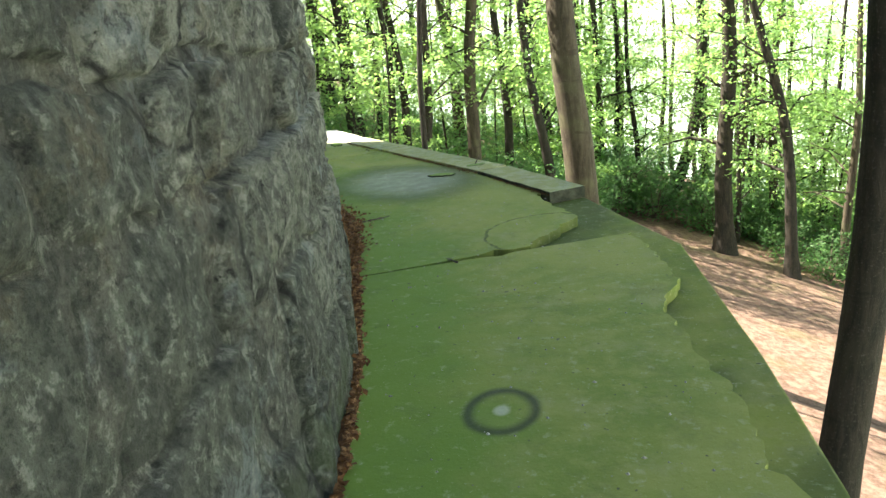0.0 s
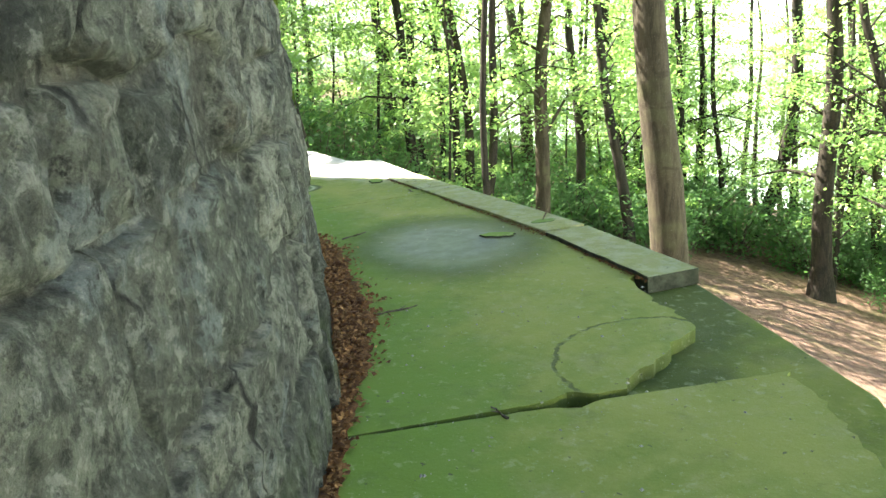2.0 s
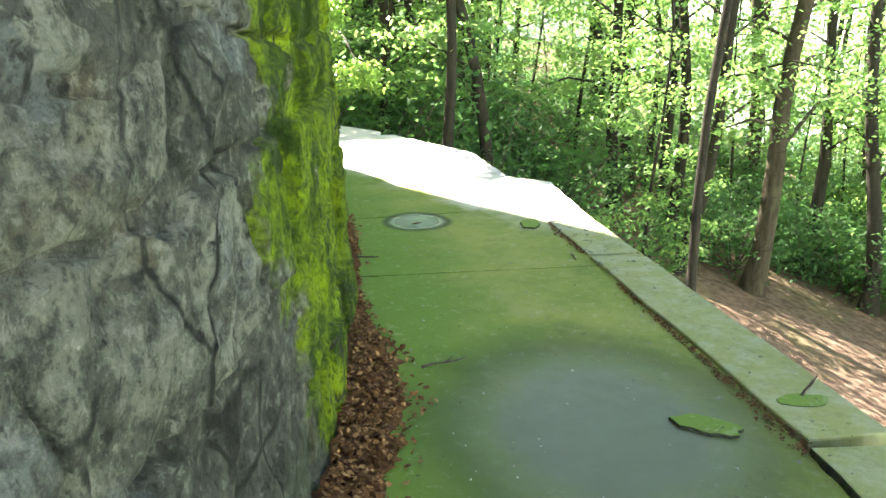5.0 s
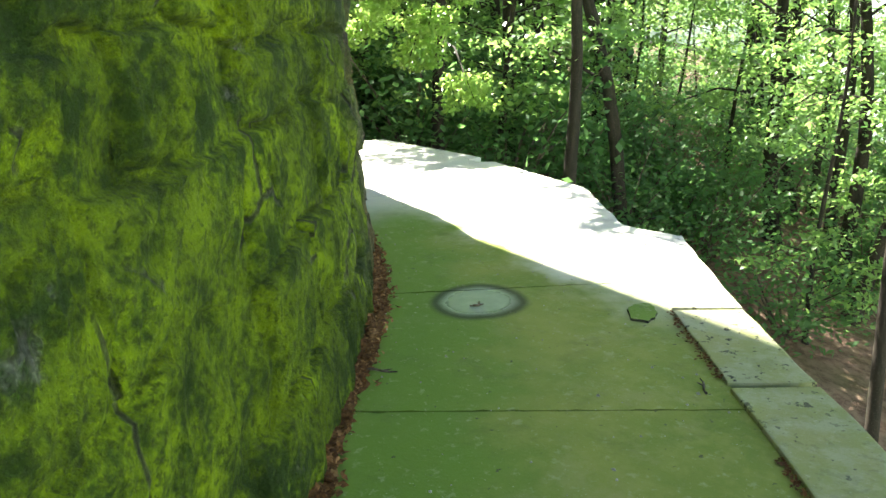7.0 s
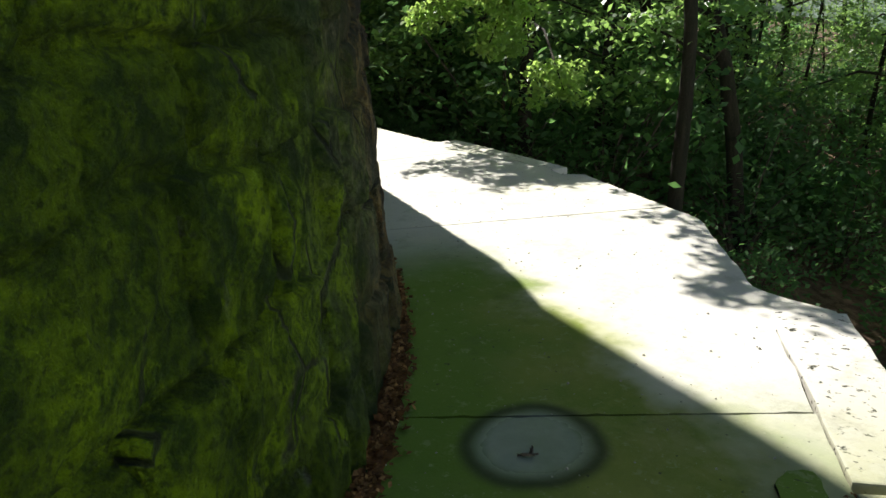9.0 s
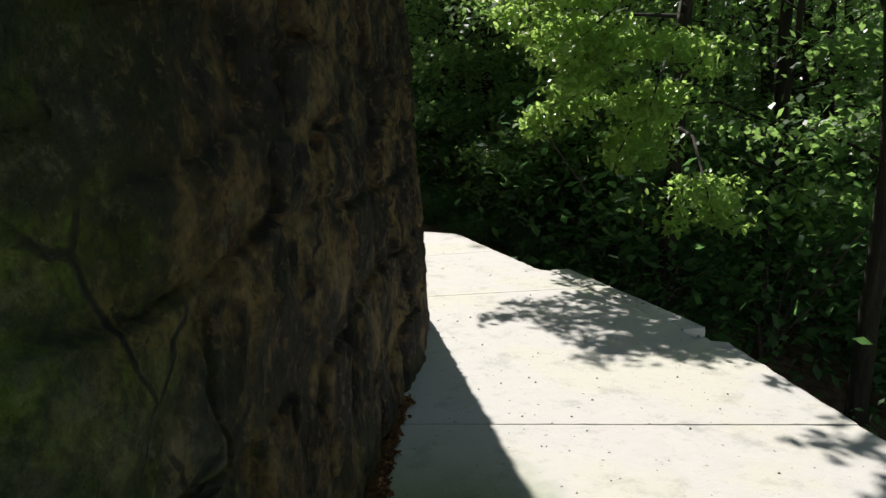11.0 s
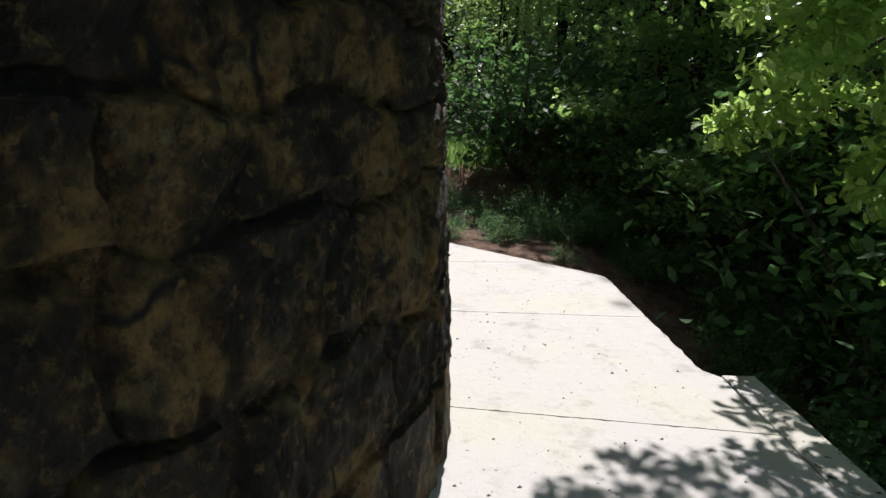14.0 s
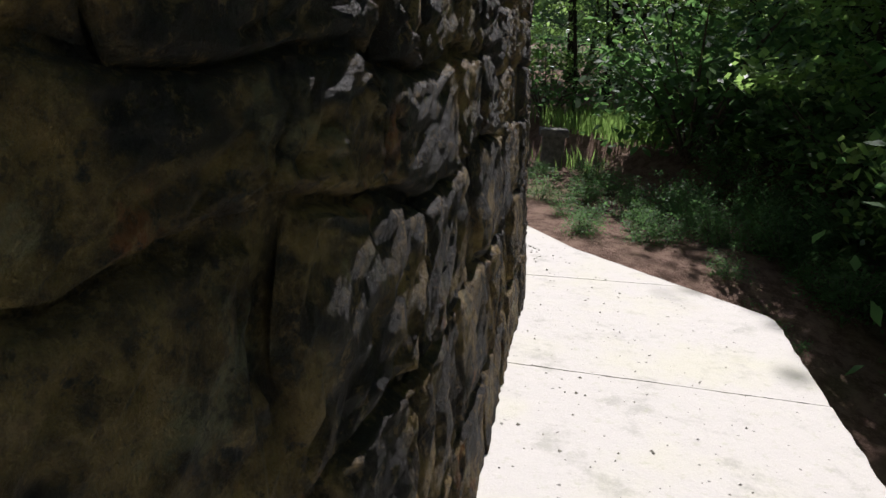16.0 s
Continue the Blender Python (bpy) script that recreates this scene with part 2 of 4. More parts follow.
def concrete_material(name, kerb=False, damp=False):
    m = Nodes(name)
    th = plan_angle(m)
    fine, mid, big = m.noise(60, 5, 0.7), m.noise(7, 5, 0.7), m.noise(0.9, 4, 0.6)
    grey = m.mix(mid, (0.47, 0.445, 0.42), (0.60, 0.57, 0.54))
    grey = m.mix(m.ramp(big, 0.45, 0.62, 0.0, 0.35), grey, (0.55, 0.54, 0.38))
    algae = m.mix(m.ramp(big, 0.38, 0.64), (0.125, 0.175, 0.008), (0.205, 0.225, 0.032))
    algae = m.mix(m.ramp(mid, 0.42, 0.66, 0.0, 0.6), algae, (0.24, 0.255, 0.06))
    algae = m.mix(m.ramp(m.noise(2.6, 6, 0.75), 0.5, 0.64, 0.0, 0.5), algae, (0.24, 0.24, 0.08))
    # brighter, wetter growth along the wall
    x, y, _ = m.split()
    near = m.sums("SUBTRACT", m.distance(CX, CY), RADIUS)
    near = m.sums("ADD", near, m.sums("MULTIPLY", m.sums("SUBTRACT", m.noise(1.8, 4), 0.5), 0.9))
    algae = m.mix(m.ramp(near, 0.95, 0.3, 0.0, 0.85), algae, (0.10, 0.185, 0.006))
    # algae cover; its outward fade also paints the sun's whitening into the colour
    cover_and_sun = m.ramp(m.sums("ADD", m.sums("ADD", th, m.sums("MULTIPLY", big, 5.0)), m.ramp(near, 0.35, 1.5, 0.0, 10.5)), 57.5, 63.5, 0.97, 0.05)
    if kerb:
        cover_and_sun = m.sums("MULTIPLY", cover_and_sun, m.ramp(mid, 0.36, 0.6, 0.75, 0.95))
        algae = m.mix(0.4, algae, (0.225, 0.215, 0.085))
    if damp:
        algae = m.mix(m.ramp(m.noise(1.1, 4, 0.6), 0.38, 0.6, 0.85, 0.2), algae, (0.045, 0.068, 0.008))
    c = m.mix(cover_and_sun, grey, algae)
    if kerb:
        c = m.mix(m.sums("MAXIMUM", m.ramp(m.noise(19, 4, 0.65), 0.34, 0.42), m.ramp(th, 43, 41, 0.0, 0.85)), (0.03, 0.03, 0.02), c)
    c = m.mix(m.ramp(m.noise(3.1, 6, 0.75), 0.52, 0.68, 0.0, 0.42), c, m.mix(0.6, c, (0.05, 0.065, 0.02)))
    c = m.mix(m.ramp(m.noise(15, 4, 0.7), 0.56, 0.68, 0.0, 0.3), c, (0.36, 0.37, 0.24))
    c = m.mix(m.ramp(fine, 0.62, 0.72, 0.0, 0.5), c, (0.46, 0.46, 0.38))
    c = m.mix(m.ramp(m.noise(26, 2, 0.5), 0.70, 0.74, 0.0, 0.75), c, (0.05, 0.05, 0.035))
    rough = m.ramp(mid, 0.3, 0.7, 0.7, 0.9)
    height = m.sums("ADD", m.sums("MULTIPLY", fine, 0.5), mid)
    if not kerb:
        for px, py, sx, sy, turn in PUDDLES:
            d = m.distance(px, py, sx, sy, turn)
            d = m.sums("ADD", d, m.sums("MULTIPLY", m.sums("SUBTRACT", m.noise(2.2, 3), 0.5), 0.25))
            wide = 1.45 if sx > 0.5 else 1.2
            rim = m.sums("MULTIPLY", m.ramp(d, wide, 0.95), m.ramp(d, 0.6, 0.95))
            wet = m.ramp(d, 1.15 if sx > 0.5 else 0.98, 0.45 if sx > 0.5 else 0.6)
            c = m.mix(m.sums("MULTIPLY", rim, 0.5 if sx > 0.5 else 0.85), c, (0.03, 0.042, 0.018))
            if sx > 0.2:
                # the small puddle's pale grey paints the sky's glare on its water
                c = m.mix(m.sums("MULTIPLY", wet, 0.9), c, (0.085, 0.092, 0.07) if sx > 0.5 else m.mix(mid, (0.12, 0.14, 0.135), (0.28, 0.30, 0.30)))
                rough = m.sums("SUBTRACT", rough, m.sums("MULTIPLY", wet, 0.36 if sx > 0.5 else 0.66))
                height = m.sums("MULTIPLY", height, m.ramp(d, 0.9, 0.6, 1.0, 0.12))
            else:
                c = m.mix(m.sums("MULTIPLY", m.ramp(d, 0.3, 0.12), 0.7), c, (0.42, 0.42, 0.32))
    if not kerb and not damp:      # a curved hairline crack in the broken slab
        ring = m.sums("ADD", m.distance(2.12, 2.24, 0.50, 0.53), m.sums("MULTIPLY", m.sums("SUBTRACT", m.noise(5, 5, 0.7), 0.5), 0.26))
        line = m.ramp(m.sums("ABSOLUTE", m.sums("SUBTRACT", ring, 1.0)), 0.012, 0.03, 1.0, 0.0)
        line = m.sums("MULTIPLY", line, m.sums("MULTIPLY", m.ramp(m.sums("SUBTRACT", y, x), 0.0, 0.1), m.ramp(m.noise(4.3, 3), 0.40, 0.5, 0.25, 1.0)))
        c = m.mix(m.sums("MULTIPLY", line, 0.8), c, (0.05, 0.065, 0.015))
        height = m.sums("SUBTRACT", height, m.sums("MULTIPLY", line, 0.8))
    n1 = m.bump(height, 0.45, 0.012)
    return m.done(c, rough, n1, 0.12 if damp else 0.28)


def bark_material(name, light, dark, green):
    m = Nodes(name)
    long = m.noise(7, 5, 0.7, 0.6, at=m.stretched(1.6, 1.6, 0.3))
    fine, big = m.noise(45, 4, 0.7), m.noise(1.1, 3)
    c = m.mix(m.ramp(long, 0.35, 0.65), dark, light)
    c = m.mix(m.ramp(big, 0.5, 0.7, 0.0, 0.5), c, green)
    c = m.mix(m.ramp(fine, 0.55, 0.75, 0.0, 0.4), c, (0.2, 0.18, 0.15))
    scars = m.ramp(m.noise(3.2, 4, 0.6, 0.3, at=m.stretched(0.5, 0.5, 2.2)), 0.60, 0.68)
    c = m.mix(m.sums("MULTIPLY", scars, 0.6), c, dark)
    c = m.mix(m.random(), c, m.mix(0.35, c, (0.03, 0.028, 0.022)))
    return m.done(c, 0.88, m.bump(m.sums("ADD", long, m.sums("MULTIPLY", fine, 0.4)), 0.8, 0.02), 0.2)


def leaf_material(name, a, b, glow, rough=0.36, gloss=0.45):
    """A thin leaf: part of the light goes through it."""
    m = Nodes(name)
    isle = m.node("ShaderNodeNewGeometry").outputs["Random Per Island"]
    c = m.mix(isle, a, b)
    through_leaf = m.node("ShaderNodeBsdfTranslucent")
    m.put(through_leaf.inputs["Color"], m.mix(isle, glow, tuple(0.7 * v for v in glow)))
    m.done(c, rough, None, gloss)
    both = m.node("ShaderNodeMixShader")
    both.inputs[0].default_value = 0.5
    m.tree.links.new(m.bsdf.outputs[0], both.inputs[1])
    m.tree.links.new(through_leaf.outputs[0], both.inputs[2])
    m.tree.links.new(both.outputs[0], m.tree.nodes["Material Output"].inputs["Surface"])
    return m.mat


def soil_material():
    m = Nodes("leaf_litter_soil")
    big, mid, fine = m.noise(0.5, 4), m.noise(5, 5, 0.7), m.noise(32, 5, 0.75)
    c = m.mix(m.ramp(mid, 0.35, 0.65), (0.10, 0.06, 0.042), (0.23, 0.15, 0.11))
    c = m.mix(m.ramp(fine, 0.5, 0.7, 0.0, 0.6), c, (0.30, 0.205, 0.155))
    c = m.mix(m.ramp(big, 0.52, 0.68, 0.0, 0.4), c, (0.08, 0.095, 0.03))
    return m.done(c, 0.95, m.bump(m.sums("ADD", mid, fine), 0.9, 0.05), 0.15)


def plain_material(name, a, b, scale, rough=0.9, depth=0.01):
    m = Nodes(name)
    n = m.noise(scale, 5, 0.7)
    c = m.mix(m.ramp(n, 0.3, 0.7), a, b)
    return m.done(c, rough, m.bump(n, 0.6, depth), 0.25)


def glowing_haze_material():
    """Woods far across the valley; sunlight and summer haze are painted as a glow."""
    m = Nodes("distant_woods_glow")
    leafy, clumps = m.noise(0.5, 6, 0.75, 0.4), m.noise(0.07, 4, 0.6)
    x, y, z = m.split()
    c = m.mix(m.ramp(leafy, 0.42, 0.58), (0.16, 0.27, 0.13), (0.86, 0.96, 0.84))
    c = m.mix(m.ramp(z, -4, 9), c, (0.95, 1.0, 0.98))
    c = m.mix(m.ramp(x, -48, -18), m.mix(m.ramp(leafy, 0.5, 0.64), (0.006, 0.012, 0.005), (0.06, 0.10, 0.03)), c)      # painted dark westward, for the shade of the near woods
    # the sheet glows by itself to stand for sunlit haze
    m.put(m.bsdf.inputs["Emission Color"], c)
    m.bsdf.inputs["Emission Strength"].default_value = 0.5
    return m.done(m.mix(0.5, c, (0.1, 0.15, 0.06)), 1.0, None, 0.0)


STONE = wall_material("rubble_stone")
MORTAR = wall_material("lime_mortar", True)
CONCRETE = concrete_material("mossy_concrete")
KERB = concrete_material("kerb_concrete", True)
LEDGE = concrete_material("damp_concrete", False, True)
SOIL = soil_material()
BARK_BEECH = bark_material("beech_bark", (0.07, 0.056, 0.036), (0.03, 0.023, 0.015), (0.10, 0.105, 0.05))
BARK_DARK = bark_material("dark_bark", (0.04, 0.031, 0.022), (0.013, 0.011, 0.008), (0.03, 0.03, 0.015))
LEAF_A = leaf_material("beech_leaf", (0.055, 0.13, 0.035), (0.13, 0.225, 0.065), (0.42, 0.66, 0.17))
# lighter copy of the beech leaf, with sunshine painted into its colours
LEAF_SUNLIT = leaf_material("sunlit_beech_leaf", (0.08, 0.17, 0.04), (0.18, 0.29, 0.07), (0.60, 0.85, 0.20))
LEAF_B = leaf_material("shrub_leaf", (0.045, 0.105, 0.04), (0.09, 0.17, 0.065), (0.19, 0.38, 0.11), 0.6, 0.25)
LITTER = plain_material("dry_leaves", (0.05, 0.02, 0.006), (0.17, 0.075, 0.02), 40)
LITTER_PALE = plain_material("dry_needles", (0.11, 0.05, 0.015), (0.34, 0.19, 0.075), 30)
TWIG = plain_material("twig_bark", (0.05, 0.038, 0.028), (0.14, 0.11, 0.085), 30)
PEBBLE = plain_material("pebble", (0.16, 0.15, 0.12), (0.42, 0.4, 0.34), 20)
SLATE = plain_material("weathered_slab", (0.10, 0.10, 0.09), (0.25, 0.24, 0.22), 9)

# near-black concrete for side faces: their shadow put into the colour
SHADE_SIDE = plain_material("shade_dark_concrete", (0.018, 0.02, 0.012), (0.06, 0.062, 0.04), 14)


# ---- mesh helpers ----
def mesh_object(name, verts, faces, material, parent=None, smooth=False):
    me = bpy.data.meshes.new(name)
    me.from_pydata(verts, [], faces)
    me.materials.append(material)
    if smooth:
        me.polygons.foreach_set("use_smooth", [True] * len(me.polygons))
    me.update()
    ob = new(name, me)
    if parent:
        ob.parent = parent
    return ob


def prism(name, outline, top, bottom, material, parent=None, bevel=0.0, side=None):
    """A slab with any outline in plan, its upper edge worn round."""
    bm = bmesh.new()
    up = [bm.verts.new((x, y, top)) for x, y in outline]
    face = bm.faces.new(up)
    if face.calc_area() and face.normal.z < 0:
        face.normal_flip()
    bm.normal_update()
    if face.normal.z < 0:
        bmesh.ops.reverse_faces(bm, faces=[face])
    made = bmesh.ops.extrude_face_region(bm, geom=[face])
    low = [v for v in made["geom"] if isinstance(v, bmesh.types.BMVert)]
    bmesh.ops.translate(bm, verts=low, vec=(0, 0, bottom - top))
    bmesh.ops.recalc_face_normals(bm, faces=bm.faces)
    if bevel:
        rim = [e for e in bm.edges if all(abs(v.co.z - top) < 1e-5 for v in e.verts)]
        bmesh.ops.bevel(bm, geom=rim, offset=bevel, segments=2, affect="EDGES", profile=0.6)
    bmesh.ops.triangulate(bm, faces=[f for f in bm.faces if len(f.verts) > 4])
    if side:
        bm.normal_update()
        for f in bm.faces:
            f.material_index = 0 if f.normal.z > 0.5 else 1
    me = bpy.data.meshes.new(name)
    bm.to_mesh(me)
    bm.free()
    me.materials.append(material)
    if side:
        me.materials.append(side)
    ob = new(name, me)
    if parent:
        ob.parent = parent
    return ob


# ---- ground ----
def build_ground():
    xs = np.concatenate([np.linspace(-400, -60, 9), np.linspace(-50, 50, 126), np.linspace(60, 400, 9)])
    verts = [(x - 2, y + 12, ground_z(x - 2, y + 12)) for y in xs for x in xs]
    n = len(xs)
    faces = [(j * n + i, j * n + i + 1, (j + 1) * n + i + 1, (j + 1) * n + i) for j in range(n - 1) for i in range(n - 1)]
    ob = mesh_object("ground", verts, faces, SOIL, smooth=True)
    return tagged(ob, "brown forest soil strewn with dry leaves, on a slope", "ground", kind="structure")


build_ground()


# ---- terrace ----
OUTER = [(3.26, -3.9), (3.30, -0.66), (3.20, 0.44), (2.97, 2.15), (2.26, 3.60), (1.20, 5.00), (-0.83, 7.16), (-1.82, 8.36),
         (-2.27, 8.38), (-3.30, 9.40), (-5.30, 10.16), (-7.54, 10.56), (-7.54, 10.29), (-10.12, 10.68), (-11.75, 9.58), (-12.59, 9.22),
         (-15.0, 8.75), (-18.5, 7.0)]


def inner_points(a, b, step=1.5, out=0.0):
    """Points along the wall's foot between two angles."""
    count = max(2, int(abs(b - a) / step) + 1)
    return [polar(foot(a + (b - a) * i / (count - 1)) + out, a + (b - a) * i / (count - 1)).to_2d() for i in range(count)]


def outer_at(degrees, inset=0.0):
    """Where the ray at that angle leaves the terrace."""
    a = radians(degrees)
    d = Vector((math.cos(a), math.sin(a)))
    c = Vector((CX, CY))
    best = None
    for p, q in zip(OUTER, OUTER[1:]):
        p, q = Vector(p) - c, Vector(q) - c
        e = q - p
        den = d.x * e.y - d.y * e.x
        if abs(den) < 1e-9:
            continue
        r = (p.x * e.y - p.y * e.x) / den
        u = (p.x * d.y - p.y * d.x) / den
        if r > 0 and -1e-6 <= u <= 1 + 1e-6 and (best is None or r > best):
            best = r
    return c + d * (best - inset)


def build_terrace():
    terrace = tagged(new("pavement"), "mossy green concrete terrace round the stone tower", "terrace", kind="structure")
    # the lower course, which carries the topping and shows as a ledge where that is broken away
    start, stop = angle_of(*OUTER[0]), angle_of(*OUTER[-1])
    base = [tuple(p) for p in inner_points(start, stop, 2.0, -0.4)][::-1]
    prism("ledge", [tuple(p) for p in OUTER] + base, -0.075, -0.42, LEDGE, terrace, 0.012)
    skirt = [((CX + (x - CX) * 0.985), (CY + (y - CY) * 0.985)) for x, y in OUTER]
    prism("foundation", skirt + base, -0.43, -8.0, SLATE, terrace)
    # the topping, slab by slab, with open joints between
    joints = [start, 22.75, 42.4, 48.6, 60.5, 72.3, 80.2, 88.0, 98.0, stop]
    gap = 0.02
    r2 = random.Random(3)

    def skew(joint):
        """How far the broken joint swings round on its way to the rim, in degrees."""
        return 0.70 if abs(joint - 22.75) < 0.1 else 0.0

    # where the topping ends, in metres from the tower's foot circle: the broken stretch ahead of the kerb
    worn_a = ((8.0, 1.46), (12.2, 1.50), (13.1, 1.47), (14.4, 1.555), (16.6, 1.54), (18.3, 1.59), (19.4, 1.78), (20.8, 1.88), (23.6, 1.94))
    worn_b = ((23.3, 1.20), (23.7, 1.25), (24.7, 1.52), (25.2, 1.62), (25.7, 1.80), (26.1, 1.83), (26.5, 1.765), (27.5, 1.758), (28.2, 1.79), (29.1, 1.776))
    for a, b in zip(joints, joints[1:]):
        a0, b0 = a + gap, b - gap
        a1, b1 = a0 + skew(a), b0 + skew(b)
        ins = [tuple(p) for p in inner_points(a0, b0, 1.5, -0.05)]
        outs = []
        count = max(3, int((b1 - a1) / (0.16 if a < 30 else 0.35)))
        for i in range(count):
            t = a1 + (b1 - a1) * i / (count - 1)
            p = Vector(outer_at(t))
            inset = 0.012
            if t < 29.0:
                table = worn_a if b < 23 else worn_b
                reach = RADIUS + float(np.interp(t, [k for k, _ in table], [v for _, v in table]))
                reach += 0.06 * noise.noise(Vector((t * 1.4, 0, 9))) + 0.035 * noise.noise(Vector((t * 5.0, 0, 3)))
                inset = (p - Vector((CX, CY))).length - reach
            elif t < 51.6:    # behind the kerb
                inset = 0.366
            elif 66.0 < t < 75.4:
                inset = 0.21
            else:
                inset += 0.012 + 0.012 * noise.noise(Vector((t * 3.1, 0, 2)))
            q = p - (p - Vector((CX, CY))).normalized() * inset
            outs.append((q.x + r2.uniform(-0.006, 0.006), q.y + r2.uniform(-0.006, 0.006)))

        # a chipped joint: small bites out of the slab's side
        def chipped(p, q, joint, sign):
            line = []
            for k in range(1, 40):
                spot = Vector(p).lerp(Vector(q), k / 40)
                r = (spot - Vector((CX, CY))).length - RADIUS
                turn = Vector((-math.sin(radians(joint)), math.cos(radians(joint)))) * sign
                bite = max(0.0, r2.gauss(0.0, 0.004))
                if skew(joint):
                    deep = 0.06 if sign > 0 else 0.045
                    bite += deep * max(0.0, 1 - abs(r - 0.98) / 0.11) + 0.004 * max(0.0, noise.noise(Vector((r * 9, 0, 1))))
                line.append(tuple(spot + turn * bite))
            return line
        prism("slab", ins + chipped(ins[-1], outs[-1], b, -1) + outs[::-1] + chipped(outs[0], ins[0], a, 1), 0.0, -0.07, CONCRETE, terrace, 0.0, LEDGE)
    # the kerb slabs along the rim
    def kerb(x0, y0, x1, y1, width, top, label):
        d = (Vector((x1, y1)) - Vector((x0, y0)))
        n = Vector((-d.y, d.x)).normalized()
        if n.dot(Vector((CX - x0, CY - y0))) < 0:
            n = -n
        line = []
        steps = 9
        for k in range(steps):
            p = Vector((x0, y0)) + d * (k / (steps - 1)) - n * r2.uniform(0.0, 0.015)
            line.append(tuple(p))
        back = []
        for k in range(steps):
            p = Vector((x0, y0)) + d * (k / (steps - 1)) + n * (width - r2.uniform(0.0, 0.02))
            back.append(tuple(p))
        # the first kerb's sides are painted dark for the shadow at its end
        ob = prism("kerb_slab", line + back[::-1], top, -0.072, KERB, terrace, 0.01, SHADE_SIDE if top > 0.03 else KERB)
        ob["label"] = label
    kerb(2.26, 3.58, 1.45, 4.64, 0.355, 0.032, "worn concrete kerb slab with a broken corner")
    kerb(1.41, 4.74, -0.20, 6.46, 0.36, 0.022, "worn concrete kerb slab with moss")
    kerb(-0.23, 6.50, -0.82, 7.14, 0.36, 0.016, "pitted concrete kerb slab")
    kerb(-0.85, 7.19, -1.80, 8.34, 0.36, 0.004, "sunlit concrete kerb slab")
    kerb(-5.32, 10.155, -7.53, 10.55, 0.2, 0.0, "sunlit concrete kerb slab")


build_terrace()


# ---- tower ----
WALL_A, WALL_B, WALL_TOP, UPPER_RADIUS = -14.0, 112.0, 3.4, 12.76


def wall_point(s, z, out):
    """s: degrees round the tower; out: metres proud of the face."""
    return polar(foot(s) - BATTER * max(z, -0.5) + out, s, z)


def build_tower():
    tower = tagged(new("wall_tower"), "round tower of rough grey rubble stone with moss", "tower wall", kind="structure")
    # the core, with its mortar face
    step, zs = 0.25, list(np.arange(-0.45, WALL_TOP + 0.4, 0.06))
    ss = list(np.arange(WALL_A, WALL_B + 0.1, step))
    verts = []
    for s in ss:
        for z in zs:
            a = s * 0.23
            out = -0.045 + 0.03 * noise.noise(Vector((a * 3.0, z * 3.0, 4.0))) + 0.03 * noise.noise(Vector((a * 9, z * 7, 8.0)))
            verts.append(wall_point(s, z, out))
    n = len(zs)
    faces = [(i * n + j, (i + 1) * n + j, (i + 1) * n + j + 1, i * n + j + 1) for i in range(len(ss) - 1) for j in range(n - 1)]
    mesh_object("mortar_face", verts, faces, MORTAR, tower, True)
    verts, faces = [], []
    around = [WALL_B - 0.5 + (360 - WALL_B + WALL_A + 1.0) * i / 90 for i in range(91)]
    for s in around:
        verts += [wall_point(s, -0.45, 0), polar(UPPER_RADIUS, s, 14.0)]
    faces = [(2 * i, 2 * i + 2, 2 * i + 3, 2 * i + 1) for i in range(90)]
    mesh_object("far_face", verts, faces, MORTAR, tower, True)
    # unseen upper wall, set back by a made-up step to fit its shadow's edge
    verts = []
    upper = [WALL_A + (WALL_B - WALL_A) * i / 80 for i in range(81)]
    for s in upper:
        verts += [wall_point(s, WALL_TOP + 0.3, 0.0), polar(UPPER_RADIUS, s, WALL_TOP + 0.3), polar(UPPER_RADIUS, s, 14.0)]
    faces = [(3 * i + k, 3 * i + 3 + k, 3 * i + 4 + k, 3 * i + 1 + k) for i in range(80) for k in (0, 1)]
    mesh_object("upper_face", verts, faces, MORTAR, tower, True)
    top = [polar(UPPER_RADIUS, i * 4.0, 14.0) for i in range(90)]
    mesh_object("roof", top, [tuple(range(90))], SLATE, tower)
    return tower


